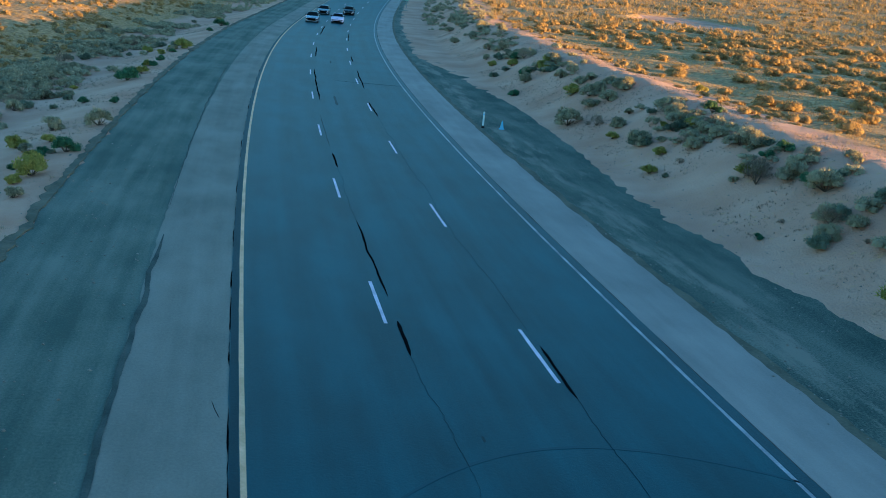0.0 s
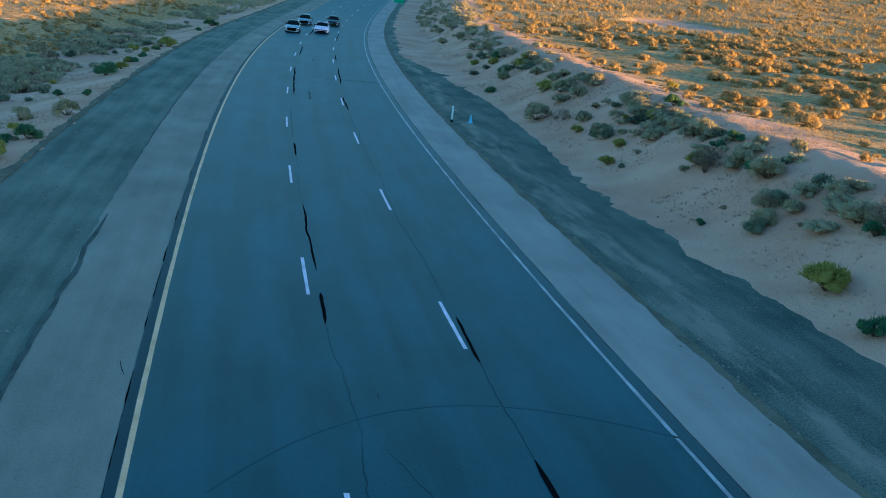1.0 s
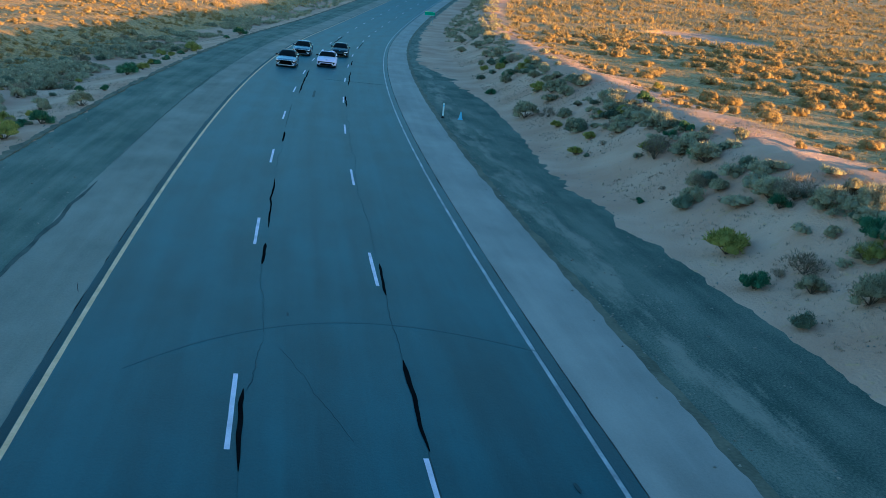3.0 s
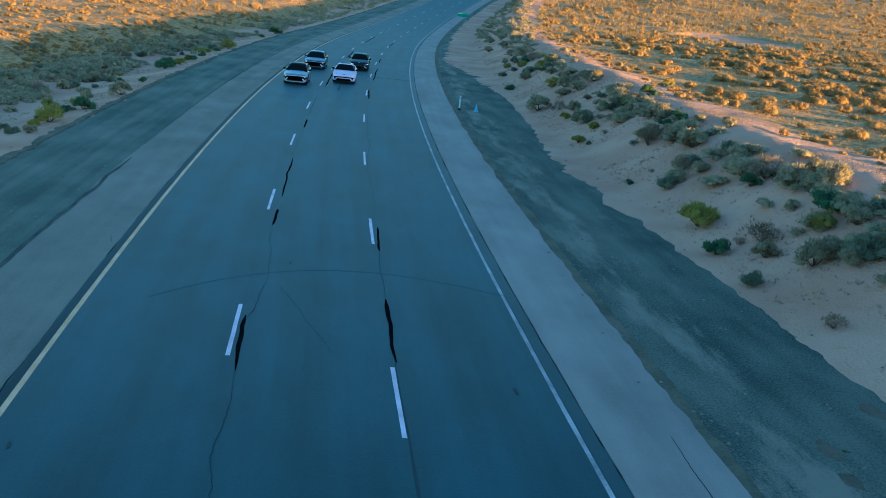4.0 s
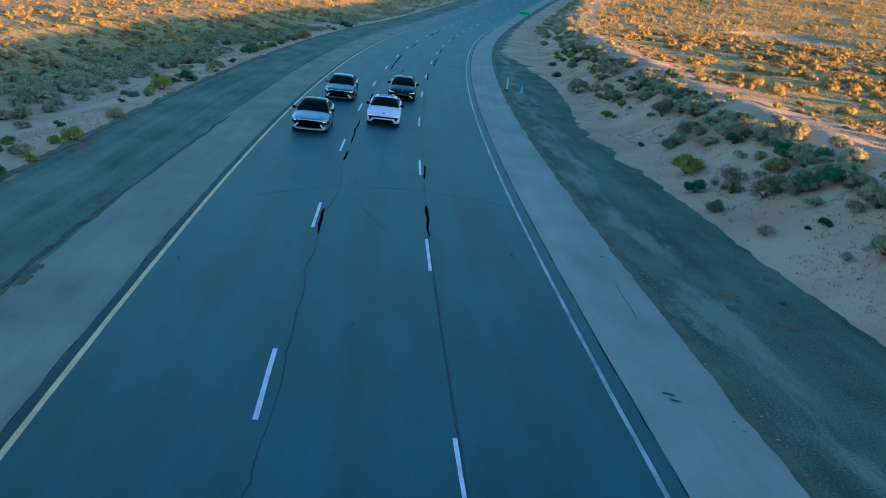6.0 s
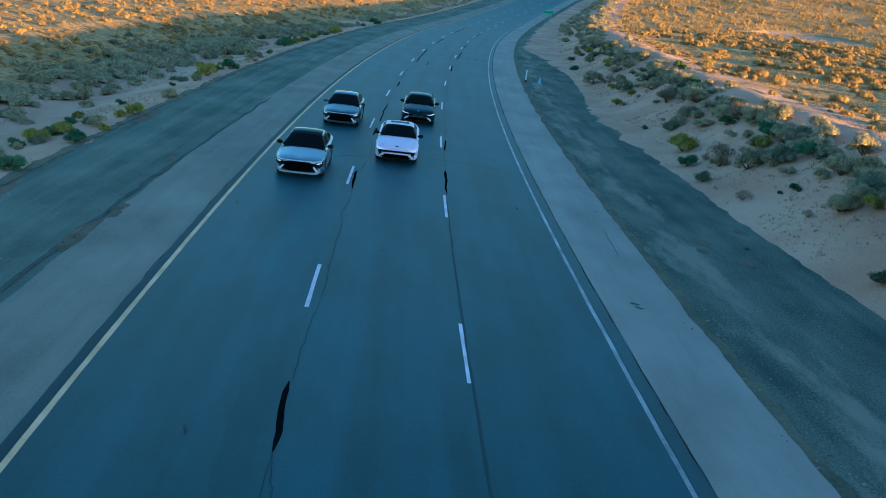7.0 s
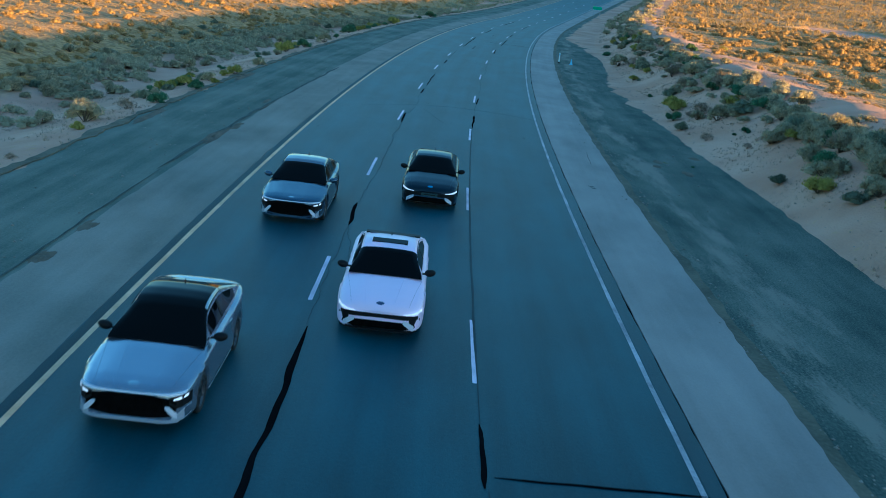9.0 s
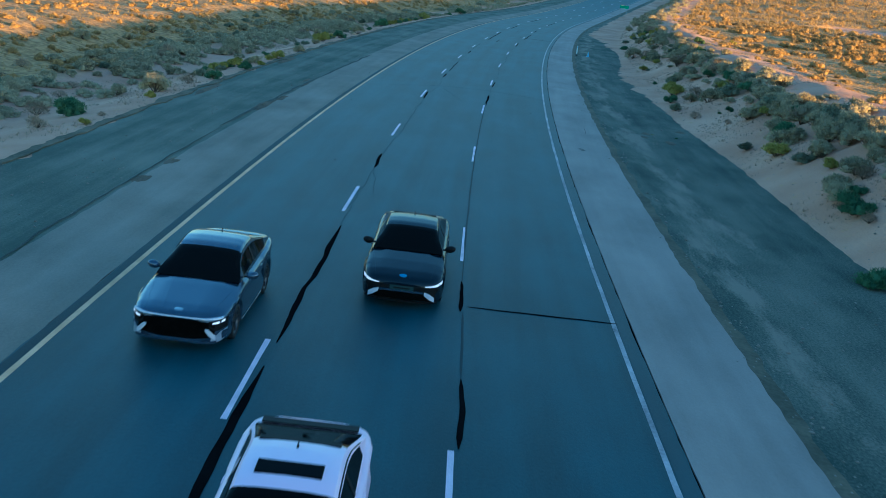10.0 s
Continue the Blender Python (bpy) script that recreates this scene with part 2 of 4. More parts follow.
GROUND = ground()
S0, S1 = -60.0, 700.0
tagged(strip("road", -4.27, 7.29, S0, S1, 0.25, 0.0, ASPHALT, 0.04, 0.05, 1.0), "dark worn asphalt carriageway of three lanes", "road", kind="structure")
tagged(strip("shoulder_left", -6.65, -4.285, S0, S1, 0.25, -0.012, DARK_CONCRETE, 0.08, 0.07, 2.0), "pale grey paved shoulder beside the yellow line", "shoulder", kind="structure")
tagged(strip("shoulder_right", 7.33, 9.6, S0, S1, 0.25, -0.012, CONCRETE, 0.02, 0.12, 3.0), "pale grey paved shoulder beside the white line", "shoulder", kind="structure")
tagged(strip("verge_left", -10.75, -6.6, S0, S1, 0.25, -0.03, GRAVEL, 0.30, 0.0, 4.0, cols=6, uneven=0.012), "grey compacted gravel verge", "verge", kind="structure")
tagged(strip("verge_right", 9.3, lambda s: verge_edge(s) + 1.3, S0, S1, 0.25, -0.03, STONY, 0.0, 0.35, 5.0, cols=10, uneven=0.02), "grey compacted gravel verge with a ragged sandy edge", "verge", kind="structure")
tagged(strip("soil_berm", -11.0, -10.68, S0, 260.0, 0.25, 0.012, SOIL, 0.35, 0.22, 16.0, 0.2, cols=4, uneven=0.05), "olive-brown soil heaped along the verge's outer edge", "verge", kind="structure")
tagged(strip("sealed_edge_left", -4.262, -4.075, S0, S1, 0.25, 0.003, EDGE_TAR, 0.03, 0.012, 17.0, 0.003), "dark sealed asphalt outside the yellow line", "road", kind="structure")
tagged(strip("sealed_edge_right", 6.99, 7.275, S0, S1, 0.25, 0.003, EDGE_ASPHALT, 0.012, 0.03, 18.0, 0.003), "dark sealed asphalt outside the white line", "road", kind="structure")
tagged(strip("joint_left", -4.65, -4.2, S0, S1, 0.5, -0.04, TAR, 0, 0, 6.0), "dark crumbling joint along the asphalt's edge", "joint", kind="structure")
tagged(strip("soil_edge", 9.5, 9.93, S0, S1, 0.25, -0.018, SOIL, 0.0, 0.16, 15.0), "olive-brown soil and dry grass along the shoulder's edge", "verge", kind="structure")
tagged(strip("joint_right", 7.15, 7.48, S0, S1, 0.5, -0.04, TAR, 0, 0, 7.0), "dark crumbling joint along the asphalt's edge", "joint", kind="structure")
tagged(strip("edge_line_yellow", -4.06, -3.945, S0, S1, 0.5, 0.004, YELLOW_PAINT, 0.012, 0.012, 8.0, 0.003), "worn yellow edge line on the asphalt", "road marking", kind="structure")
tagged(strip("edge_line_white", 6.86, 6.96, S0, S1, 0.5, 0.004, FADED_PAINT, 0.012, 0.012, 9.0, 0.003), "faded white edge line on the asphalt", "road marking", kind="structure")
DASH, PERIOD = 3.66, 14.63
for u, first in ((-0.24, 28.2), (3.4, 24.4)):
    for k in range(-6, 34):
        s = first + k * PERIOD
        if s > S0:
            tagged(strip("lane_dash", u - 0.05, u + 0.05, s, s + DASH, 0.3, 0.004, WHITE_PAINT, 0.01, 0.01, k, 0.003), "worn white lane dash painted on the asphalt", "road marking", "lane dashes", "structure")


# ---- cars ----
def box(bm, x0, x1, y0, y1, z0, z1):
    r = bmesh.ops.create_cube(bm, size=1.0)
    for v in r["verts"]:
        v.co = Vector(((x0 + x1) / 2 + v.co.x * (x1 - x0), (y0 + y1) / 2 + v.co.y * (y1 - y0), (z0 + z1) / 2 + v.co.z * (z1 - z0)))


def curve(pts, x):
    """A smooth line through (x, value) pairs."""
    if x <= pts[0][0]:
        return pts[0][1]
    for (x0, v0), (x1, v1) in zip(pts, pts[1:]):
        if x <= x1:
            t = (x - x0) / (x1 - x0)
            return v0 + (v1 - v0) * t
    return pts[-1][1]


SILVER = plain("silver_paint", (0.33, 0.35, 0.43), 0.27, 0.8, 0.5)
STEEL_BLUE = plain("steel_blue_paint", (0.072, 0.105, 0.165), 0.27, 0.7, 0.6)
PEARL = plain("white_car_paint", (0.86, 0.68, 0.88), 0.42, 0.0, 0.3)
INK = plain("black_car_paint", (0.003, 0.009, 0.018), 0.25, 0.0, 0.15)
GLASS = plain("tinted_glass", (0.003, 0.0035, 0.004), 0.04)
TRIM = plain("black_trim", (0.010, 0.010, 0.011), 0.45)
GRILLE = mottled("grille_mesh", (0.002, 0.002, 0.002), (0.006, 0.006, 0.006), 8.0, 60.0, 0.8, 0.9)
for dull, level in ((GLASS, 0.06), (TRIM, 0.12), (GRILLE, 0.0), (INK, 0.3)):
    dull.node_tree.nodes["Principled BSDF"].inputs["Specular IOR Level"].default_value = level
PALE = plain("pale_bright_trim", (0.70, 0.68, 0.76), 0.35, 0.0, 0.2)
BRIGHT = plain("bright_silver", (0.40, 0.42, 0.50), 0.35, 0.3, 0.2)
CHROME = plain("satin_chrome", (0.62, 0.64, 0.66), 0.22, 1.0)
LAMP = plain("headlamp_lens", (0.86, 0.80, 0.88), 0.15, 0.0, 0.5, 0.06)
RUBBER = mottled("tyre_rubber", (0.010, 0.010, 0.010), (0.02, 0.02, 0.02), 3.0, 40.0, 0.3, 0.8)
RIM = plain("dark_alloy", (0.10, 0.10, 0.11), 0.35, 0.9)
DARK_EMBLEM = plain("dark_emblem", (0.06, 0.08, 0.16), 0.3, 0.4)
PLATE = plain("plate_teal", (0.02, 0.05, 0.055), 0.5)
BLACK_GLASS = plain("black_glass", (0.002, 0.003, 0.004), 0.1)
BLACK_GLASS.node_tree.nodes["Principled BSDF"].inputs["Specular IOR Level"].default_value = 0.03
EMBLEM = plain("emblem_blue", (0.12, 0.3, 0.55), 0.3, 0.4)


def grid_part(name, rows, keep, material, parent, label="", thick=0.0):
    """Faces of a grid of points for which keep(i, j) holds, as one part."""
    bm = bmesh.new()
    vs = {}

    def v(i, j):
        if (i, j) not in vs:
            vs[i, j] = bm.verts.new(rows[i][j])
        return vs[i, j]

    for i in range(len(rows) - 1):
        for j in range(len(rows[0]) - 1):
            if keep(i, j):
                q = [v(i, j), v(i, j + 1), v(i + 1, j + 1), v(i + 1, j)]
                q = [w for k, w in enumerate(q) if (w.co - q[k - 1].co).length > 1e-5]
                if len(q) > 2:
                    bm.faces.new(q).smooth = True
    bmesh.ops.recalc_face_normals(bm, faces=bm.faces)
    return part(name, bm, material, parent, label)


def wheel_mesh():
    """Tyre and rim profiles turned about x, with five pairs of spokes, for wheels of radius 0.34."""
    def turned(profile, k=28):
        bm = bmesh.new()
        rings = [[bm.verts.new((x, r * math.cos(2 * math.pi * i / k), r * math.sin(2 * math.pi * i / k))) for i in range(k)] for x, r in profile]
        for p, q in zip(rings, rings[1:]):
            for i in range(k):
                bm.faces.new((p[i], p[(i + 1) % k], q[(i + 1) % k], q[i])).smooth = True
        return bm
    tyre = turned([(-0.10, 0.24), (-0.115, 0.29), (-0.10, 0.33), (-0.06, 0.34), (0.06, 0.34), (0.10, 0.33), (0.115, 0.29), (0.10, 0.24), (-0.10, 0.24)])
    rim = turned([(0.085, 0.24), (0.10, 0.235), (0.09, 0.215), (0.02, 0.20), (0.02, 0.02)])
    for k in range(5):
        r = bmesh.ops.create_cube(rim, size=1.0)
        for w in r["verts"]:
            y, z = w.co.y * 0.05, 0.12 + w.co.z * 0.22
            a = 2 * math.pi * k / 5
            w.co = Vector((0.075 + w.co.x * 0.03, y * math.cos(a) - z * math.sin(a), y * math.sin(a) + z * math.cos(a)))
    return tyre, rim


def car(name, style, paint, roof_mat, label):
    """style 0: long fastback saloon with a full-width grille; 1: compact saloon with slanted corner blades. Front at y = 0, facing -y."""
    root = tagged(new(name), label, "car", "cars driving in convoy")
    if style == 0:
        L, W, H, axle, base_w = 4.91, 0.93, 1.445, 0.95, 2.84
        top = [(0, 0.66), (0.03, 0.70), (0.12, 0.735), (0.35, 0.785), (0.8, 0.85), (1.2, 0.91), (1.5, 0.945), (2.2, 0.96), (3.3, 0.985), (4.0, 1.03), (4.55, 1.07), (4.82, 1.06), (4.91, 0.93)]
        roofline = [(1.42, 0.95), (1.75, 1.12), (2.2, 1.345), (2.45, 1.415), (2.8, H), (3.2, 1.43), (3.6, 1.35), (4.1, 1.20), (4.55, 1.075)]
        front_glass, back_glass = 2.28, 3.55
        win0, win1 = 1.95, 4.0
    else:
        L, W, H, axle, base_w = 4.71, 0.912, 1.42, 0.93, 2.72
        top = [(0, 0.58), (0.04, 0.64), (0.12, 0.70), (0.35, 0.78), (0.8, 0.87), (1.15, 0.92), (1.4, 0.95), (2.1, 0.96), (3.1, 0.985), (3.8, 1.03), (4.35, 1.09), (4.62, 1.09), (4.71, 0.95)]
        roofline = [(1.32, 0.955), (1.65, 1.13), (2.05, 1.335), (2.3, 1.395), (2.65, H), (3.05, 1.405), (3.45, 1.34), (3.9, 1.21), (4.3, 1.10)]
        front_glass, back_glass = 2.12, 3.4
        win0, win1 = 1.85, 3.85
    plan = [(0, 0.50), (0.02, 0.62), (0.07, 0.74), (0.16, 0.825), (0.32, 0.88), (0.6, 0.915), (1.0, W - 0.005), (2.4, W), (L - 1.0, W - 0.005), (L - 0.5, 0.90), (L - 0.2, 0.84), (L - 0.06, 0.75), (L, 0.62)]
    wheels_y = (axle, axle + base_w)

    def sill(y):
        z = 0.19 + 0.03 * smooth(0.4, 0.0, y) + 0.06 * smooth(L - 0.5, L, y)
        for c in wheels_y:
            d = abs(y - c)
            if d < 0.385:
                z = max(z, 0.335 + math.sqrt(0.385 ** 2 - d * d))
        return z

    def width(y):
        return curve(plan, y)

    # body shell: cross sections from nose to tail
    ys = sorted(set([0, 0.01, 0.02, 0.04, 0.07, 0.11, 0.16, 0.22, 0.3, L - 0.3, L - 0.2, L - 0.12, L - 0.06, L - 0.02, L] + [round(0.36 + 0.055 * k, 4) for k in range(int((L - 0.7) / 0.055))]
                    + [c + d for c in wheels_y for d in (-0.387, -0.384, -0.37, -0.34, 0.34, 0.37, 0.384, 0.387)]))
    rows = []
    for y in ys:
        w, t, b = width(y), curve(top, y), sill(y)
        waist = 0.60 * t + 0.40 * max(b, 0.2) if b < 0.5 else 0.5 * (t + b)
        crease = 0.010 * smooth(0.1, 0.5, y) * smooth(1.5, 1.1, y)
        half = [(0.0, t), (0.30 * w, t - 0.004), (0.56 * w, t - 0.006 + crease), (0.62 * w, t - 0.014), (0.82 * w, t - 0.03), (0.93 * w, t - 0.07), (0.975 * w, t - 0.13 if b < 0.5 else t - 0.1),
                (0.955 * w, waist), (1.0 * w, 0.5 * (waist + b)), (0.985 * w, b + 0.05), (0.955 * w, b), (0.80 * w, b), (0.0, b)]
        if b > 0.5:
            half[8] = (1.005 * w, b + 0.06)
        rows.append([Vector((-x, y, z)) for x, z in reversed(half)] + [Vector((x, y, z)) for x, z in half[1:]])
    body = grid_part("body", rows, lambda i, j: True, paint, root)
    bm = bmesh.new()
    bm.from_mesh(body.data)
    for i in (0, len(rows) - 1):
        ends = [v for v in bm.verts if abs(v.co.y - rows[i][0].y) < 1e-4]
        ends.sort(key=lambda v: math.atan2(v.co.z - 0.45, v.co.x))
        bm.faces.new(ends)
    bmesh.ops.recalc_face_normals(bm, faces=bm.faces)
    bm.to_mesh(body.data)
    bm.free()

    # greenhouse
    gy0, gy1 = roofline[0][0], roofline[-1][0]
    k = 44
    rows = []
    for i in range(k + 1):
        y = gy0 + (gy1 - gy0) * i / k
        zt, zb = curve(roofline, y), curve(top, y) - 0.03
        rise = smooth(0, 1, (zt - zb) / (H - 0.95))
        wb = width(y) * 0.90 - 0.02
        wt = wb - 0.175 * rise
        arch = 0.035 * rise
        half = [(0.0, zt), (0.45 * wt, zt - 0.12 * arch), (0.80 * wt, zt - 0.6 * arch), (0.92 * wt, zt - 1.1 * arch - 0.002), (wt, zt - 2.2 * arch - 0.01), (wt + 0.10 * (wb - wt), zb + 0.84 * (zt - zb) - 2.0 * arch), (wb - 0.02, zb + 0.12 * (zt - zb)), (wb, zb)]
        rows.append([Vector((-x, y, z)) for x, z in reversed(half)] + [Vector((x, y, z)) for x, z in half[1:]])
    mid = [0.5 * (rows[i][0].y + rows[i + 1][0].y) for i in range(k)]
    n = len(rows[0]) - 1
    glassy = lambda j: 3 < j < n - 4
    grid_part("windshield", rows, lambda i, j: 2 < j < n - 3 and mid[i] < front_glass, GLASS, root, "dark tinted windscreen")
    grid_part("rear_window", rows, lambda i, j: glassy(j) and mid[i] > back_glass, GLASS, root, "dark tinted rear window")
    grid_part("roof", rows, lambda i, j: glassy(j) and front_glass <= mid[i] <= back_glass, roof_mat, root)
    for side, col in (("left", 1), ("right", n - 2)):
        grid_part("side_window", rows, lambda i, j: j == col and win0 < mid[i] < win1, GLASS, root, "dark tinted side window")
    for side in (0, 1):
        lo, hi = (0, 3) if side == 0 else (n - 4, n - 1)
        grid_part("roof_pillar", rows, lambda i, j: lo <= j <= hi and not (j in (1, n - 2) and win0 < mid[i] < win1) and not (j in (3, n - 4) and mid[i] < front_glass), paint, root)
        sx = -1 if side == 0 else 1
        j = 3 if side == 0 else n - 3
        bm = bmesh.new()
        for i in range(k):
            if mid[i] > front_glass - 0.1 and mid[i] < back_glass + 0.5:
                a, b = rows[i][j], rows[i + 1][j]
                quad = [bm.verts.new(p + Vector((d * sx, 0, 0.006))) for p, d in ((a, -0.012), (a, 0.012), (b, 0.012), (b, -0.012))]
                bm.faces.new(quad)
        part("roof_moulding", bm, TRIM, root, "black roof drip moulding")
        # pillar between the two side windows
        bm = bmesh.new()
        i = min(range(k), key=lambda q: abs(mid[q] - 2.85))
        pts = [rows[i][1 if side == 0 else n - 1], rows[i][2 if side == 0 else n - 2]]
        quad = [bm.verts.new(p + Vector((0.006 * sx, d, 0))) for p, d in ((pts[0], -0.05), (pts[0], 0.05), (pts[1], 0.05), (pts[1], -0.05))]
        bm.faces.new(quad)
        part("window_pillar", bm, TRIM, root)
    # front pieces hug the rounded nose
    inverse = [(w, y) for y, w in plan if y < 2.0]

    def nose(x, z):
        """How far back the nose lies at this x and z."""
        y = curve([(0.0, 0.0)] + inverse, abs(x) / 0.985)
        return y if y > 0.001 else 0.0

    def patch(name, shape, material, proud, label="", parent=root):
        """A plate on the nose, from (x, low z, high z) stations."""
        bm = bmesh.new()
        cols = []
        for (x0, a0, b0), (x1, a1, b1) in zip(shape, shape[1:]):
            m = max(1, int(abs(x1 - x0) / 0.06))
            for q in range(m):
                t = q / m
                cols.append((x0 + (x1 - x0) * t, a0 + (a1 - a0) * t, b0 + (b1 - b0) * t))
        cols.append(shape[-1])
        rws = []
        for x, a, b in cols:
            y0 = nose(x, a) - proud
            y1 = nose(x, b) - proud + 0.10 * max(0.0, b - 0.56)
            rws.append([bm.verts.new(c) for c in ((x, y0 + 0.05, a), (x, y0, a), (x, y1, b), (x, y1 + 0.05, b))])
        for r, q in zip(rws, rws[1:]):
            for j in range(3):
                bm.faces.new((r[j], r[j + 1], q[j + 1], q[j]))
        for r in (rws[0], rws[-1]):
            bm.faces.new(r)
        bmesh.ops.recalc_face_normals(bm, faces=bm.faces)
        return part(name, bm, material, parent, label)

    if style == 0:
        patch("grille", [(-0.70, 0.38, 0.52), (-0.62, 0.30, 0.58), (-0.3, 0.255, 0.615), (0.3, 0.255, 0.615), (0.62, 0.30, 0.58), (0.70, 0.38, 0.52)], GRILLE, 0.014, "wide black grille")
        patch("hood_strip", [(-0.82, 0.655, 0.685), (-0.5, 0.64, 0.662), (0, 0.635, 0.657), (0.5, 0.64, 0.662), (0.82, 0.655, 0.685)], PALE, 0.012, "slim bright strip across the nose")
        patch("bumper_lip", [(-0.74, 0.20, 0.25), (-0.5, 0.18, 0.225), (0.5, 0.18, 0.225), (0.74, 0.20, 0.25)], BRIGHT if paint is SILVER else paint, 0.028)
        for sx in (-1, 1):
            f = lambda pts: [(sx * x, a, b) for x, a, b in pts]
            patch("lamp_housing", f([(0.60, 0.50, 0.61), (0.70, 0.43, 0.625), (0.87, 0.46, 0.64)]), TRIM, 0.016)
            patch("headlight", f([(0.66, 0.565, 0.59), (0.74, 0.57, 0.612), (0.84, 0.59, 0.63)]), LAMP, 0.026, "bright slanted headlight")
            patch("corner_blade", f([(0.54, 0.43, 0.47), (0.60, 0.35, 0.46), (0.66, 0.29, 0.40), (0.72, 0.26, 0.33)]), PALE, 0.03, "bright angular blade beside the grille")
            patch("bumper_corner", f([(0.64, 0.215, 0.27), (0.74, 0.22, 0.36), (0.80, 0.235, 0.42), (0.87, 0.27, 0.44)]), BRIGHT, 0.024)
    else:
        patch("upper_grille", [(-0.80, 0.45, 0.52), (-0.6, 0.44, 0.535), (0, 0.45, 0.53), (0.6, 0.44, 0.535), (0.80, 0.45, 0.52)], TRIM, 0.012, "black band between the headlights")
        patch("lower_grille", [(-0.62, 0.24, 0.39), (-0.5, 0.22, 0.40), (0.5, 0.22, 0.40), (0.62, 0.24, 0.39)], GRILLE, 0.012, "black lower grille")
        patch("bumper_bar", [(-0.5, 0.385, 0.425), (0.5, 0.385, 0.425)], PEARL if paint is PEARL else STEEL_BLUE, 0.018)
        patch("bumper_lip", [(-0.80, 0.19, 0.215), (-0.4, 0.17, 0.20), (0.4, 0.17, 0.20), (0.80, 0.19, 0.215)], TRIM, 0.03)
        if paint is INK:
            plate = patch("number_plate", [(-0.26, 0.43, 0.52), (0.26, 0.43, 0.52)], PLATE, 0.03, "dim teal number plate")
            patch("bar", [(-0.18, 0.46, 0.49), (0.18, 0.46, 0.49)], TRIM, 0.034, "", plate)
        for sx in (-1, 1):
            f = lambda pts: [(sx * x, a, b) for x, a, b in pts]
            patch("corner_intake", f([(0.62, 0.25, 0.44), (0.74, 0.27, 0.45), (0.84, 0.32, 0.45)]), TRIM, 0.012, "black corner intake")
            patch("headlight", f([(0.50, 0.545, 0.555), (0.66, 0.55, 0.576), (0.78, 0.56, 0.612), (0.87, 0.575, 0.64)]), LAMP, 0.02, "bright slanted headlight")
            patch("corner_blade", f([(0.50, 0.36, 0.43), (0.62, 0.27, 0.39), (0.73, 0.21, 0.31)]), PALE, 0.03, "pale slanted bumper blade")
            patch("bumper_corner", f([(0.68, 0.21, 0.26), (0.78, 0.225, 0.28), (0.86, 0.25, 0.32)]), paint, 0.026)
    # shut lines and raised creases of the bonnet
    for sx in (-1, 1):
        for name, xa, xb, half, lift, material in (("bonnet_seam", 0.60, 0.80, 0.006, 0.0015, TRIM), ("bonnet_crease", 0.30, 0.44, 0.022, 0.009, paint)):
            bm = bmesh.new()
            line = []
            for q in range(19):
                f = q / 18
                y = 0.14 + (gy0 - 0.10) * f
                x = xa + (xb - xa) * f
                w = width(y)
                profile = [(0.0, 0.0), (0.30 * w, -0.004), (0.56 * w, -0.006 + 0.010 * smooth(0.1, 0.5, y) * smooth(1.5, 1.1, y)), (0.62 * w, -0.014), (0.82 * w, -0.03), (0.93 * w, -0.07)]
                z = curve(top, y) + curve(profile, x)
                side = curve(profile, x + half) - curve(profile, x)
                line.append([bm.verts.new(c) for c in ((sx * (x - half), y, z - 0.004), (sx * x, y, z + lift), (sx * (x + half), y, z + side - 0.004))])
            for r, q in zip(line, line[1:]):
                for j in range(2):
                    bm.faces.new((r[j], r[j + 1], q[j + 1], q[j])).smooth = True
            bmesh.ops.recalc_face_normals(bm, faces=bm.faces)
            part(name, bm, material, root)
    # emblem on the nose of the bonnet
    bm = bmesh.new()
    e = bmesh.ops.create_uvsphere(bm, u_segments=16, v_segments=8, radius=1.0)
    for v in e["verts"]:
        v.co = Vector((v.co.x * 0.085, 0.15 + v.co.y * 0.05, curve(top, 0.15 + v.co.y * 0.05) + v.co.z * 0.010))
    part("emblem", bm, EMBLEM if paint is INK else DARK_EMBLEM if paint is PEARL else CHROME, root, "small oval emblem")
    # mirrors, handles, sills, door joints
    my = gy0 + 0.42
    for sx in (-1, 1):
        bm = bmesh.new()
        r = bmesh.ops.create_uvsphere(bm, u_segments=14, v_segments=9, radius=1.0)
        for v in r["verts"]:
            x, y, z = v.co
            v.co = Vector((sx * (W + 0.05) + x * 0.125, my + (y * 0.10 if y < 0 else y * 0.04), 1.0 + (z * 0.075 if z > 0 else z * 0.09) + 0.012 * x * sx))
        for f in bm.faces:
            f.smooth = True
        mirror = part("mirror", bm, TRIM if style == 1 or paint is SILVER else paint, root, "door mirror")
        bm = bmesh.new()
        box(bm, sx * (W - 0.07) - 0.05, sx * (W - 0.07) + 0.06, my - 0.02, my + 0.03, 0.945, 0.975)
        part("mirror_stalk", bm, TRIM, mirror)
        bm = bmesh.new()
        box(bm, sx * (W - 0.03) - 0.012, sx * (W - 0.03) + 0.012, axle + 0.5, axle + base_w - 0.5, 0.20, 0.245)
        bmesh.ops.bevel(bm, geom=list(bm.edges), offset=0.008, segments=1, affect="EDGES")
        part("side_sill", bm, BRIGHT if style == 0 else TRIM, root)
        for y0, y1 in ((1.95, 2.15), (3.0, 3.2)):
            bm = bmesh.new()
            box(bm, sx * (W * 0.975) - 0.012, sx * (W * 0.975) + 0.012, y0, y1, 0.83, 0.855)
            bmesh.ops.bevel(bm, geom=list(bm.edges), offset=0.006, segments=1, affect="EDGES")
            part("door_handle", bm, paint, root)
        bm = bmesh.new()
        box(bm, sx * 0.58 - 0.14, sx * 0.58 + 0.14, L - 0.06, L + 0.01, 0.80, 0.88)
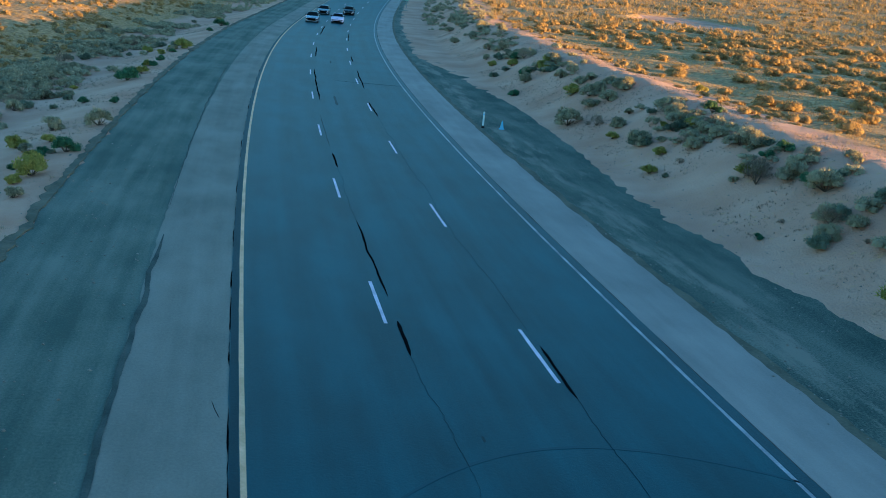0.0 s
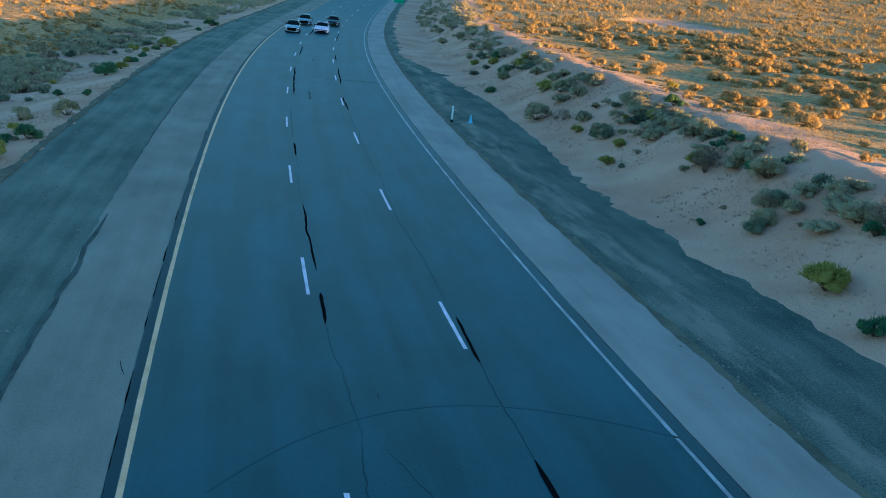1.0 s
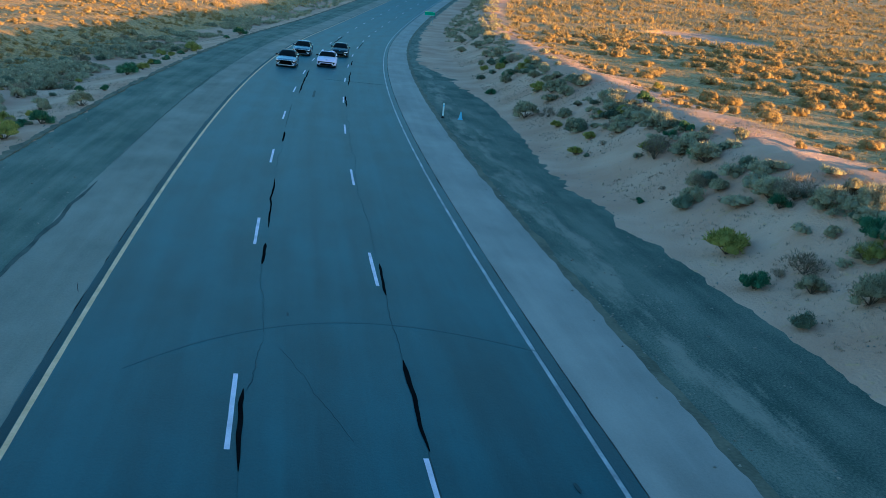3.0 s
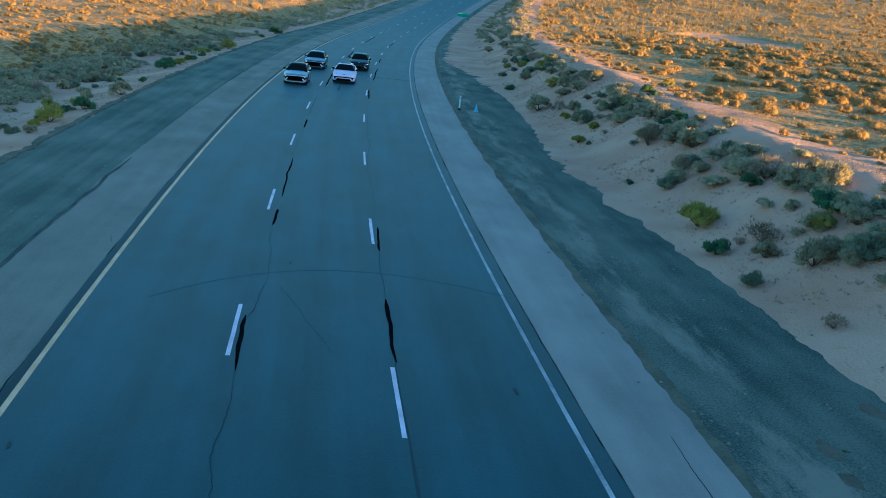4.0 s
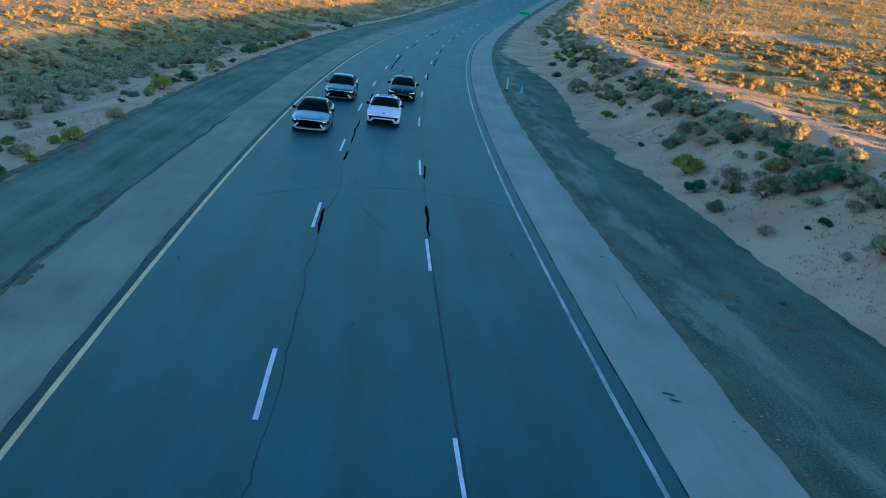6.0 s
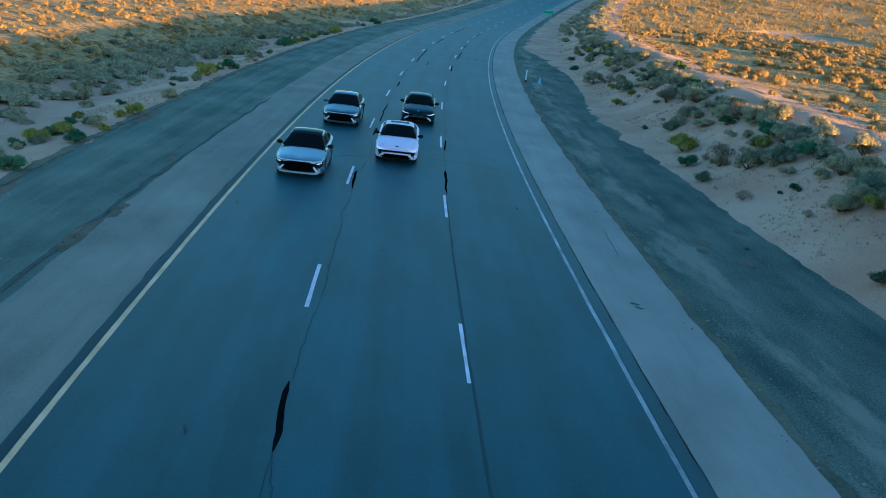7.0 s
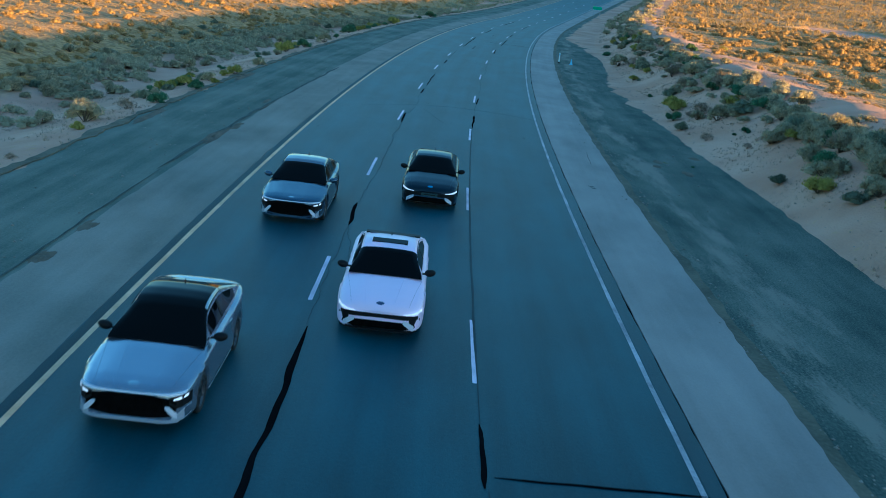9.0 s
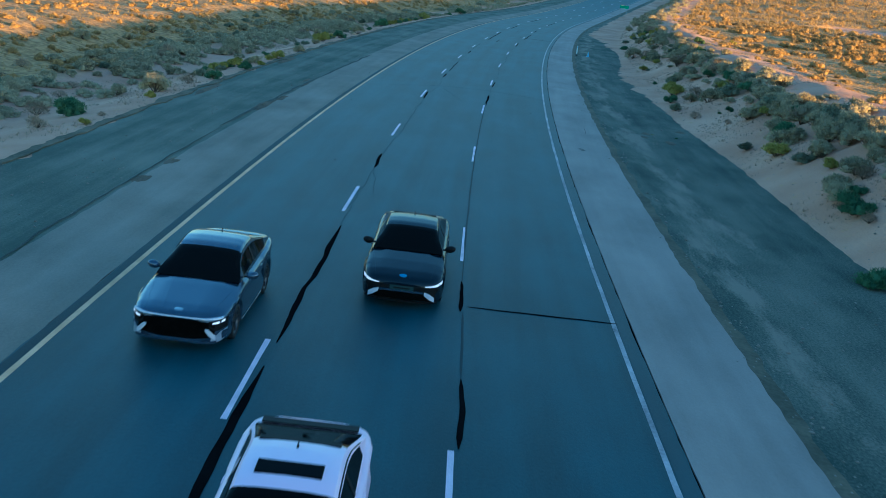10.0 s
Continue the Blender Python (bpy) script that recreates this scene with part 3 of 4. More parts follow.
        bmesh.ops.bevel(bm, geom=list(bm.edges), offset=0.02, segments=2, affect="EDGES")
        part("tail_light", bm, plain_tail, root, "dark red tail light")
    if paint is PEARL:
        bm = bmesh.new()
        zz = curve(roofline, 2.5)
        box(bm, -0.40, 0.40, 2.38, 2.68, zz - 0.02, zz + 0.012)
        for v in bm.verts:
            v.co.z += (curve(roofline, v.co.y) - zz)
        bmesh.ops.bevel(bm, geom=list(bm.edges), offset=0.01, segments=1, affect="EDGES")
        part("sunroof", bm, BLACK_GLASS, root, "dark glass sunroof panel")
    if style == 1:
        bm = bmesh.new()
        zr = curve(roofline, back_glass)
        box(bm, -0.52, 0.52, back_glass - 0.06, back_glass + 0.06, zr - 0.03, zr + 0.008)
        bmesh.ops.bevel(bm, geom=list(bm.edges), offset=0.01, segments=1, affect="EDGES")
        part("roof_edge", bm, TRIM, root, "black trim above the rear window")
    if paint is PEARL:
        bm = bmesh.new()
        box(bm, -0.66, 0.66, L - 0.34, L - 0.16, 1.105, 1.13)
        for v in bm.verts:
            v.co.z -= 0.05 * abs(v.co.x) ** 3
            v.co.y -= 0.10 * abs(v.co.x) ** 2
        bmesh.ops.bevel(bm, geom=list(bm.edges), offset=0.008, segments=1, affect="EDGES")
        spoiler = part("spoiler", bm, TRIM, root, "black rear wing")
        for x in (-0.42, 0.42):
            bm = bmesh.new()
            box(bm, x - 0.015, x + 0.015, L - 0.32, L - 0.2, 1.03, 1.11)
            part("spoiler_support", bm, TRIM, spoiler)
    bm = bmesh.new()
    r = bmesh.ops.create_cone(bm, cap_ends=True, segments=8, radius1=0.04, radius2=0.008, depth=0.09)
    for v in r["verts"]:
        v.co = Vector((v.co.x * 0.5, back_glass - 0.25 + v.co.y * 1.5 + 0.5 * v.co.z, curve(roofline, back_glass - 0.25) + 0.03 + v.co.z))
    part("antenna", bm, TRIM, root, "small fin antenna")
    # wheels
    for y in wheels_y:
        for sx in (-1, 1):
            tyre, rim = wheel_mesh()
            for b in (tyre, rim):
                for v in b.verts:
                    v.co.x *= sx
            w = part("wheel", tyre, RUBBER, root, "black tyre on a dark alloy rim")
            w.location = (sx * (W - 0.135), y, 0.34)
            part("rim", rim, RIM, w)
    return root


plain_tail = plain("tail_lens", (0.18, 0.01, 0.012), 0.2, 0.0, 0.5)


# ---- wear on the carriageway ----
LIFT = [0]


def seal(name, s0, u0, s1, u1, width, label, material=TAR, seed=0.0, wiggle=0.12, z=0.006, fat=0.26):
    """A wandering ribbon of tar or a crack from one place to another on the road, thicker in its middle."""
    bm = bmesh.new()
    LIFT[0] += 1
    z += 0.0013 * (LIFT[0] % 6)
    k = max(6, int(math.hypot(s1 - s0, u1 - u0) / 0.1))
    across = abs(u1 - u0) > abs(s1 - s0)
    rws = []
    for i in range(k + 1):
        t = i / k
        d = wiggle * (0.6 * wob(t * k * 0.1, 0, 2.6, seed) + 0.25 * wob(t * k * 0.1, 0, 0.9, seed + 3) + (0.2 if width < 0.05 else 0.04) * wob(t * k * 0.1, 0, 0.22, seed + 5)) * min(1.0, 4 * t, 4 * (1 - t))
        s, u = s0 + (s1 - s0) * t, u0 + (u1 - u0) * t
        w = fat * width * (0.2 + 0.8 * min(1.0, 7 * t, 7 * (1 - t))) * (0.85 + 0.4 * wob(t * k * 0.1, 3, 1.6, seed + 7) + 0.08 * wob(t * k * 0.1, 3, 0.5, seed + 8))
        if across:
            rws.append([bm.verts.new(at(s + d + e, u, zz)) for e, zz in ((-w, z - 0.004), (-w, z), (w, z), (w, z - 0.004))])
        else:
            rws.append([bm.verts.new(at(s, u + d + e, zz)) for e, zz in ((-w, z - 0.004), (-w, z), (w, z), (w, z - 0.004))])
    for r, q in zip(rws, rws[1:]):
        for j in range(3):
            bm.faces.new((r[j], r[j + 1], q[j + 1], q[j]))
    return tagged(link(name, bm, material), label, "road repair" if width > 0.05 else "crack", kind="structure")


SCUFF = mottled("rubber_scuff", (0.008, 0.018, 0.024), (0.020, 0.036, 0.043), 0.8, 30.0, 0.2, 0.7)
MARK = paving("tyre_mark_rubber", (0.003, 0.025, 0.040), (0.020, 0.064, 0.091), 0.5, 0.30, 0.055, 1.0, None, 0.25, 0.38)
CRACK = mottled("crack_dust", (0.007, 0.018, 0.026), (0.015, 0.032, 0.044), 3.0, 30.0, 0.3, 0.9)
TAR_WORDS = "black tar sealing a crack beside the lane dashes"
for k, row in enumerate((
        (39.2, 0.08, 30.5, 0.12, 0.16), (28.4, 0.1, 25.9, 0.06, 0.22), (26.8, 3.63, 23.5, 3.57, 0.20), (52.5, 0.08, 49.0, 0.1, 0.20), (91.2, 0.09, 71.5, 0.2, 0.24),
        (113.6, 0.16, 102.6, 0.17, 0.24), (93.0, 3.79, 79.9, 3.71, 0.22), (72.4, 3.55, 66.1, 3.61, 0.22), (106.1, 3.64, 100.4, 3.71, 0.26))):
    seal("tar_seal", *row, TAR_WORDS, seed=k * 1.7)
for k, row in enumerate((
        (18.5, 3.52, 13.7, 3.51, 0.22), (16.4, -0.05, 12.7, 0.0, 0.20), (-5.6, -0.15, -8.6, -0.1, 0.22), (-17.4, -0.06, -26.8, -0.05, 0.26), (-28.0, -0.05, -38.0, -0.06, 0.3),
        (-21.3, 3.42, -23.6, 3.44, 0.18), (-27.5, 3.52, -30.4, 3.52, 0.22), (150.0, 0.1, 132.0, 0.15, 0.3), (140.0, 3.6, 126.0, 3.6, 0.24))):
    seal("tar_seal", *row, TAR_WORDS, seed=20 + k * 1.7)
for k, row in enumerate((
        (-23.2, 3.6, -23.1, 7.0, 0.17), (83.8, 1.7, 83.6, 7.1, 0.16))):
    seal("tar_seal", *row, "black tar line across one lane", seed=40 + k)
for k, row in enumerate((
        (12.7, 0.0, -0.8, 0.03, 0.035), (-0.8, 0.03, -5.6, -0.1, 0.03), (-8.6, -0.1, -13.2, 0.4, 0.03), (-8.6, -0.1, -17.4, -0.1, 0.025), (23.5, 3.57, 18.5, 3.51, 0.03), (19.3, 0.29, 16.3, 0.0, 0.03),
        (18.9, 0.68, 14.0, 2.1, 0.012), (25.9, 0.06, 19.3, 0.29, 0.02), (66.1, 3.6, 28.0, 3.6, 0.02), (49.0, 0.1, 39.2, 0.08, 0.02))):
    seal("crack", *row, "fine dark crack in the asphalt", CRACK, 60 + k * 2.3, 0.26, fat=0.2)
for k, row in enumerate((
        (13.7, 3.48, -21.3, 3.44, 0.12), (-23.6, 3.5, -27.5, 3.52, 0.12), (74.4, 1.25, 69.7, 1.27, 0.36), (12.6, 6.03, 12.2, 6.05, 0.16), (4.75, 1.38, 4.55, 1.36, 0.14), (21.55, 0.85, 21.25, 0.85, 0.12), (8.9, -3.5, 8.6, -3.48, 0.14), (-7.9, -1.67, -8.2, -1.6, 0.12), (1.9, 8.1, 1.8, 8.35, 0.16), (1.55, 8.15, 1.45, 8.4, 0.16), (99.5, 1.58, 97.0, 1.55, 0.3), (65.0, 0.0, 54.0, 0.05, 0.12))):
    seal("scuff", *row, "faint dark streak worn into the asphalt", SCUFF, 80 + k, 0.05)
for k, row in enumerate(((23.1, -4.62, 22.3, -4.45, 0.035), (10.5, 8.91, 7.0, 8.78, 0.022))):
    seal("crack", *row, "jagged dark crack in the paved shoulder", seed=100 + k * 3, wiggle=0.09, z=-0.008)
bm = bmesh.new()
rws = []
for k in range(81):
    # a tyre mark curving across the lanes
    u = -2.6 + 9.6 * k / 80
    s = 21.05 - 0.105 * (u - 2.9) ** 2 + 0.0035 * (u - 2.9) ** 3
    w = 0.05 + 0.02 * wob(u, 0, 0.7, 3.0)
    rws.append([bm.verts.new(at(s + e, u, zz)) for e, zz in ((-w, 0.001), (-w, 0.004), (w, 0.004), (w, 0.001))])
for r, q in zip(rws, rws[1:]):
    for j in range(3):
        bm.faces.new((r[j], r[j + 1], q[j + 1], q[j]))
tagged(link("tyre_mark", bm, MARK), "faint dark tyre mark curving across the lanes", "tyre mark", kind="structure")
GRIT = mottled("dark_grit", (0.026, 0.034, 0.030), (0.10, 0.108, 0.094), 1.2, 22.0, 0.8, 0.95)
for k, row in enumerate(((36.0, -6.5, 17.0, -6.7, 0.42), (17.0, -6.75, -4.0, -7.0, 0.38), (-4.0, -6.9, -40.0, -6.7, 0.16), (90.0, -6.9, 40.0, -6.6, 0.12))):
    seal("grit", *row, "band of dark grit along the shoulder's edge", GRIT, 120 + k, 0.22, -0.006, 0.2)
BROWN_GRIT = mottled("brown_soil", (0.07, 0.06, 0.042), (0.17, 0.135, 0.095), 1.0, 22.0, 0.8, 0.95)


def heap(s, u, half_s, half_u, rise, seed, label="low heap of loose brown soil on the verge"):
    """A low uneven mound with a ragged outline."""
    bm = bmesh.new()
    k, rings = 26, 6
    grid = []
    for j in range(rings + 1):
        f = j / rings
        row = []
        for i in range(k):
            a = 2 * math.pi * i / k
            edge = 1 + 0.38 * noise.noise(Vector((math.cos(a) * 1.7, math.sin(a) * 1.7, seed))) + 0.2 * noise.noise(Vector((math.cos(a) * 5, math.sin(a) * 5, seed + 3)))
            ds, du = half_s * f * edge * math.cos(a), half_u * f * edge * math.sin(a)
            z = rise * (1 - f * f) * (0.7 + 0.8 * wob(ds, du, 0.28, seed)) + 0.35 * rise * wob(ds, du, 0.1, seed + 1) * (1 - f)
            row.append(bm.verts.new(at(s + ds, u + du, -0.035 + max(z, 0.016 * (1 - f)) - (0.01 if j == rings else 0.0))))
        grid.append(row)
    for r, q in zip(grid, grid[1:]):
        for i in range(k):
            bm.faces.new((r[i], r[(i + 1) % k], q[(i + 1) % k], q[i]))
    bmesh.ops.remove_doubles(bm, verts=bm.verts, dist=1e-4)
    bmesh.ops.recalc_face_normals(bm, faces=bm.faces)
    return tagged(link("soil_heap", bm, BROWN_GRIT), label, "soil", kind="structure")


for k, row in enumerate(((3.2, -6.85, 2.2, 0.30, 0.10), (6.2, -6.6, 1.4, 0.22, 0.08), (-14.7, -6.6, 0.75, 0.28, 0.09), (-11.7, -6.55, 0.9, 0.24, 0.07), (12.6, -6.7, 1.0, 0.14, 0.06), (14.8, -7.1, 1.2, 0.12, 0.05), (0.2, -6.15, 0.7, 0.08, 0.035),
                         (10.2, 12.2, 0.5, 0.26, 0.06), (8.9, 12.0, 0.45, 0.22, 0.05), (7.8, 13.2, 0.6, 0.3, 0.06), (12.5, 14.4, 0.5, 0.3, 0.05), (6.2, -10.4, 2.6, 0.22, 0.08), (24.0, -10.4, 3.0, 0.25, 0.08))):
    heap(*row, 5.0 + 2.7 * k)


# ---- shrubs ----
def leaf_paint(name, dark, light):
    m, nt, b = mat(name, 0.75)
    n, l = nt.nodes, nt.links
    geo, inf, co = n.new("ShaderNodeNewGeometry"), n.new("ShaderNodeObjectInfo"), n.new("ShaderNodeTexCoord")
    tex = n.new("ShaderNodeTexNoise")
    tex.inputs["Scale"].default_value = 0.35
    l.new(geo.outputs["Position"], tex.inputs["Vector"])
    add = n.new("ShaderNodeMath")
    add.operation = "MULTIPLY_ADD"
    l.new(geo.outputs["Random Per Island"], add.inputs[0])
    add.inputs[1].default_value = 0.5
    add2 = n.new("ShaderNodeMath")
    add2.operation = "MULTIPLY_ADD"
    l.new(inf.outputs["Random"], add2.inputs[0])
    add2.inputs[1].default_value = 0.3
    l.new(tex.outputs["Fac"], add2.inputs[2])
    l.new(add2.outputs[0], add.inputs[2])
    r = n.new("ShaderNodeValToRGB")
    r.color_ramp.elements[0].position, r.color_ramp.elements[1].position = 0.45, 1.1
    r.color_ramp.elements[0].color, r.color_ramp.elements[1].color = (*dark, 1), (*light, 1)
    l.new(add.outputs[0], r.inputs[0])
    l.new(r.outputs[0], b.inputs["Base Color"])
    b.inputs["Specular IOR Level"].default_value = 0.1
    # thin leaves let light through
    thin, blend = n.new("ShaderNodeBsdfTranslucent"), n.new("ShaderNodeMixShader")
    blend.inputs[0].default_value = 0.4
    l.new(r.outputs[0], thin.inputs["Color"])
    l.new(b.outputs[0], blend.inputs[1])
    l.new(thin.outputs[0], blend.inputs[2])
    l.new(blend.outputs[0], next(x for x in n if x.type == "OUTPUT_MATERIAL").inputs["Surface"])
    fine, bp = n.new("ShaderNodeTexNoise"), n.new("ShaderNodeBump")
    l.new(co.outputs["Object"], fine.inputs["Vector"])
    fine.inputs["Scale"].default_value, fine.inputs["Detail"].default_value = 9.0, 4
    bp.inputs["Strength"].default_value, bp.inputs["Distance"].default_value = 0.6, 0.1
    l.new(fine.outputs["Fac"], bp.inputs["Height"])
    l.new(bp.outputs[0], b.inputs["Normal"])
    return m


LEAVES = {
    "g": leaf_paint("green_leaves", (0.04, 0.09, 0.05), (0.14, 0.23, 0.12)),
    "s": leaf_paint("sage_leaves", (0.20, 0.178, 0.112), (0.48, 0.42, 0.275)),
    "d": leaf_paint("dark_leaves", (0.085, 0.10, 0.068), (0.26, 0.27, 0.185)),
    "y": leaf_paint("yellow_leaves", (0.14, 0.14, 0.03), (0.42, 0.37, 0.10)),
    "w": leaf_paint("dry_twigs", (0.15, 0.115, 0.08), (0.36, 0.28, 0.20)),
    "f": leaf_paint("field_leaves", (0.27, 0.178, 0.066), (0.48, 0.33, 0.142)),
}
WOOD = mottled("shrub_wood", (0.06, 0.045, 0.03), (0.15, 0.11, 0.08), 4.0, 30.0, 0.5, 0.9)
rng = np.random.default_rng(7)


def shrub_arrays(leaves, size, clumps, flat=0.62, core=True, seed=0, wide=0.42, dome=False):
    """Points and faces of a shrub of radius 1: tufts of narrow leaves on a rough core, uneven in outline."""
    r = np.random.default_rng(seed)
    ang, el = r.uniform(0, 2 * np.pi, clumps), np.arcsin(r.uniform(0.02, 1.0, clumps))
    rad = r.uniform(0.2, 0.6, clumps) if dome else r.uniform(0.45, 0.78, clumps)
    cen = np.c_[np.cos(ang) * np.cos(el) * rad, np.sin(ang) * np.cos(el) * rad, np.sin(el) * rad * flat * 1.5 + 0.12]
    own = r.uniform(0.30, 0.5, clumps) if dome else r.uniform(0.22, 0.42, clumps)
    which = r.integers(0, clumps, leaves)
    dirs = r.normal(size=(leaves, 3))
    dirs[:, 2] = np.abs(dirs[:, 2]) * 1.1 - 0.25
    dirs /= np.linalg.norm(dirs, axis=1)[:, None]
    p = cen[which] + dirs * (own[which] * r.uniform(0.75, 1.0, leaves))[:, None]
    p[:, 2] = np.maximum(p[:, 2], 0.03)
    up = dirs + r.normal(scale=0.45, size=(leaves, 3)) + np.array([0, 0, 0.5])
    up /= np.linalg.norm(up, axis=1)[:, None]
    side = np.cross(up, r.normal(size=(leaves, 3)))
    side /= np.linalg.norm(side, axis=1)[:, None] + 1e-9
    ln = (size * r.uniform(0.6, 1.5, leaves))[:, None]
    wd = ln * wide
    v = np.stack([p - side * wd * 0.5, p + side * wd * 0.5, p + up * ln], 1).reshape(-1, 3)
    f = np.arange(leaves * 3).reshape(-1, 3)[:, [0, 1, 2, 2]]
    if core:
        # rounded, uneven inner mass of each tuft
        seg, lev = 6, np.radians((-20.0, 22.0, 58.0, 90.0))
        th = np.arange(seg) * 2 * np.pi / seg
        ball = np.array([(math.cos(e) * math.cos(t), math.cos(e) * math.sin(t), math.sin(e)) for e in lev for t in th])
        quad = np.array([(i * seg + j, i * seg + (j + 1) % seg, (i + 1) * seg + (j + 1) % seg, (i + 1) * seg + j) for i in range(3) for j in range(seg)])
        cv = (cen[:, None, :] + ball[None] * (own * 0.76)[:, None, None] * r.uniform(0.8, 1.15, (clumps, len(ball), 1))).reshape(-1, 3)
        cv[:, 2] = np.maximum(cv[:, 2], 0.0)
        cf = (quad[None] + (np.arange(clumps) * len(ball))[:, None, None]).reshape(-1, 4) + len(v)
        v, f = np.r_[v, cv], np.r_[f, cf]
    return v, f


def mesh_of(name, v, f, material):
    me = bpy.data.meshes.new(name)
    tri = f[:, 2] == f[:, 3]
    quads, tris = f[~tri], f[tri][:, :3]
    me.vertices.add(len(v))
    me.vertices.foreach_set("co", np.ascontiguousarray(v, dtype=np.float32).ravel())
    loops = np.concatenate([quads.ravel(), tris.ravel()]).astype(np.int32)
    me.loops.add(len(loops))
    me.loops.foreach_set("vertex_index", loops)
    me.polygons.add(len(quads) + len(tris))
    starts = np.concatenate([np.arange(len(quads)) * 4, len(quads) * 4 + np.arange(len(tris)) * 3]).astype(np.int32)
    me.polygons.foreach_set("loop_start", starts)
    me.polygons.foreach_set("use_smooth", np.ones(len(me.polygons), dtype=bool))
    me.update(calc_edges=True)
    me.validate()
    me.materials.append(material)
    return me


def twigs_mesh(seed):
    r = random.Random(seed)
    bm = bmesh.new()
    for k in range(11):
        a, lean, ln = r.uniform(0, 6.28), r.uniform(0.2, 1.1), r.uniform(0.5, 0.85)
        d = Vector((math.cos(a) * math.sin(lean), math.sin(a) * math.sin(lean), math.cos(lean)))
        e = bmesh.ops.create_cone(bm, cap_ends=False, segments=4, radius1=0.035, radius2=0.008, depth=1.0)
        m = Matrix.Translation(d * ln * 0.5 - Vector((0, 0, 0.05))) @ d.to_track_quat("Z", "Y").to_matrix().to_4x4() @ Matrix.Diagonal((1, 1, ln, 1))
        for v in e["verts"]:
            v.co = m @ v.co
    me = bpy.data.meshes.new("twigs")
    bm.to_mesh(me)
    bm.free()
    me.materials.append(WOOD)
    return me


KINDS = {"g": ("green_shrub", "dense green rounded desert shrub on sand"), "s": ("sagebrush", "grey-green sagebrush on the sandy bank"), "d": ("dark_shrub", "low dark green shrub on sand"),
         "y": ("rabbitbrush", "yellow-green rabbitbrush on sand"), "w": ("dry_shrub", "dry brown leafless shrub on sand")}
VARIANTS = {}
for kind in KINDS:
    for q in range(3):
        v, f = shrub_arrays(900 if kind == "w" else 1900, 0.20 if kind == "w" else 0.12 if kind in "gd" else 0.14, 15, 0.6 if kind in "gd" else 0.68, kind != "w", seed=ord(kind) * 10 + q, wide=0.16 if kind == "w" else 0.34)
        VARIANTS[kind, q] = (mesh_of("foliage", v, f, LEAVES[kind]), twigs_mesh(ord(kind) + q))
count = 0


def shrub(s, u, r, kind):
    global count
    count += 1
    foliage, twigs = VARIANTS[kind, count % 3]
    name, label = KINDS[kind]
    ob = tagged(new(name, twigs), ("large " if r > 0.7 else "small " if r < 0.35 else "") + label, "shrub", "shrubs beside the road")
    p = at(s, u, height(s, u) - 0.02)
    ob.matrix_basis = pose(p.x, p.y, p.z, 0, 0, (count * 137) % 360) @ Matrix.Diagonal((r, r * random.uniform(0.85, 1.15), r * random.uniform(0.85, 1.1), 1))
    child = new("foliage", foliage)
    child.parent = ob
    return ob


for row in ((48.9, -11.7, 0.65, "g"), (56.4, -13.7, 0.69, "s"), (56.0, -11.4, 0.75, "s"), (66.7, -14.0, 0.45, "g"), (66.9, -15.8, 0.33, "d"), (67.9, -17.6, 0.52, "d"), (64.0, -11.8, 0.38, "g"), (76.2, -16.4, 0.33, "y"),
            (70.2, -15.6, 0.34, "d"), (76.4, -12.9, 0.87, "g"), (79.9, -12.4, 0.54, "y"), (86.7, -13.0, 0.42, "d"), (89.7, -16.4, 0.34, "d"), (87.0, -17.7, 0.33, "w"), (52.9, -14.7, 0.55, "y"), (44.3, -12.2, 0.71, "y"),
            (43.1, -12.6, 0.35, "y"), (40.4, -12.0, 0.4, "s"), (47.7, -12.9, 0.45, "y"), (100.0, -11.8, 0.86, "y")):
    shrub(*row)
for row in ((123.2, -12.1, 0.47, "g"), (133.0, -12.0, 1.0, "g"), (102.8, -15.4, 0.56, "y"), (104.5, -18.3, 0.51, "d"), (102.0, -16.9, 0.33, "d"), (108.3, -15.1, 0.65, "d"), (111.9, -16.7, 0.43, "y"), (119.0, -18.2, 0.46, "d"),
            (4.1, -12.4, 0.85, "s"), (1.8, -11.8, 0.3, "y"), (8.2, -12.1, 0.47, "w"), (10.3, -11.3, 0.49, "g"), (16.2, -11.1, 0.5, "g"), (18.6, -12.5, 0.53, "y"), (20.5, -11.6, 0.47, "s"), (19.4, -11.0, 0.3, "y"),
            (24.4, -11.1, 0.5, "y"), (31.2, -11.2, 0.51, "s"), (29.6, -13.3, 0.29, "g"), (23.4, -11.5, 0.3, "y"), (-3.1, -13.6, 0.69, "g"), (-6.7, -13.3, 0.53, "w"), (-4.7, -11.6, 0.2, "w"), (-7.0, -11.4, 0.23, "y")):
    shrub(*row)
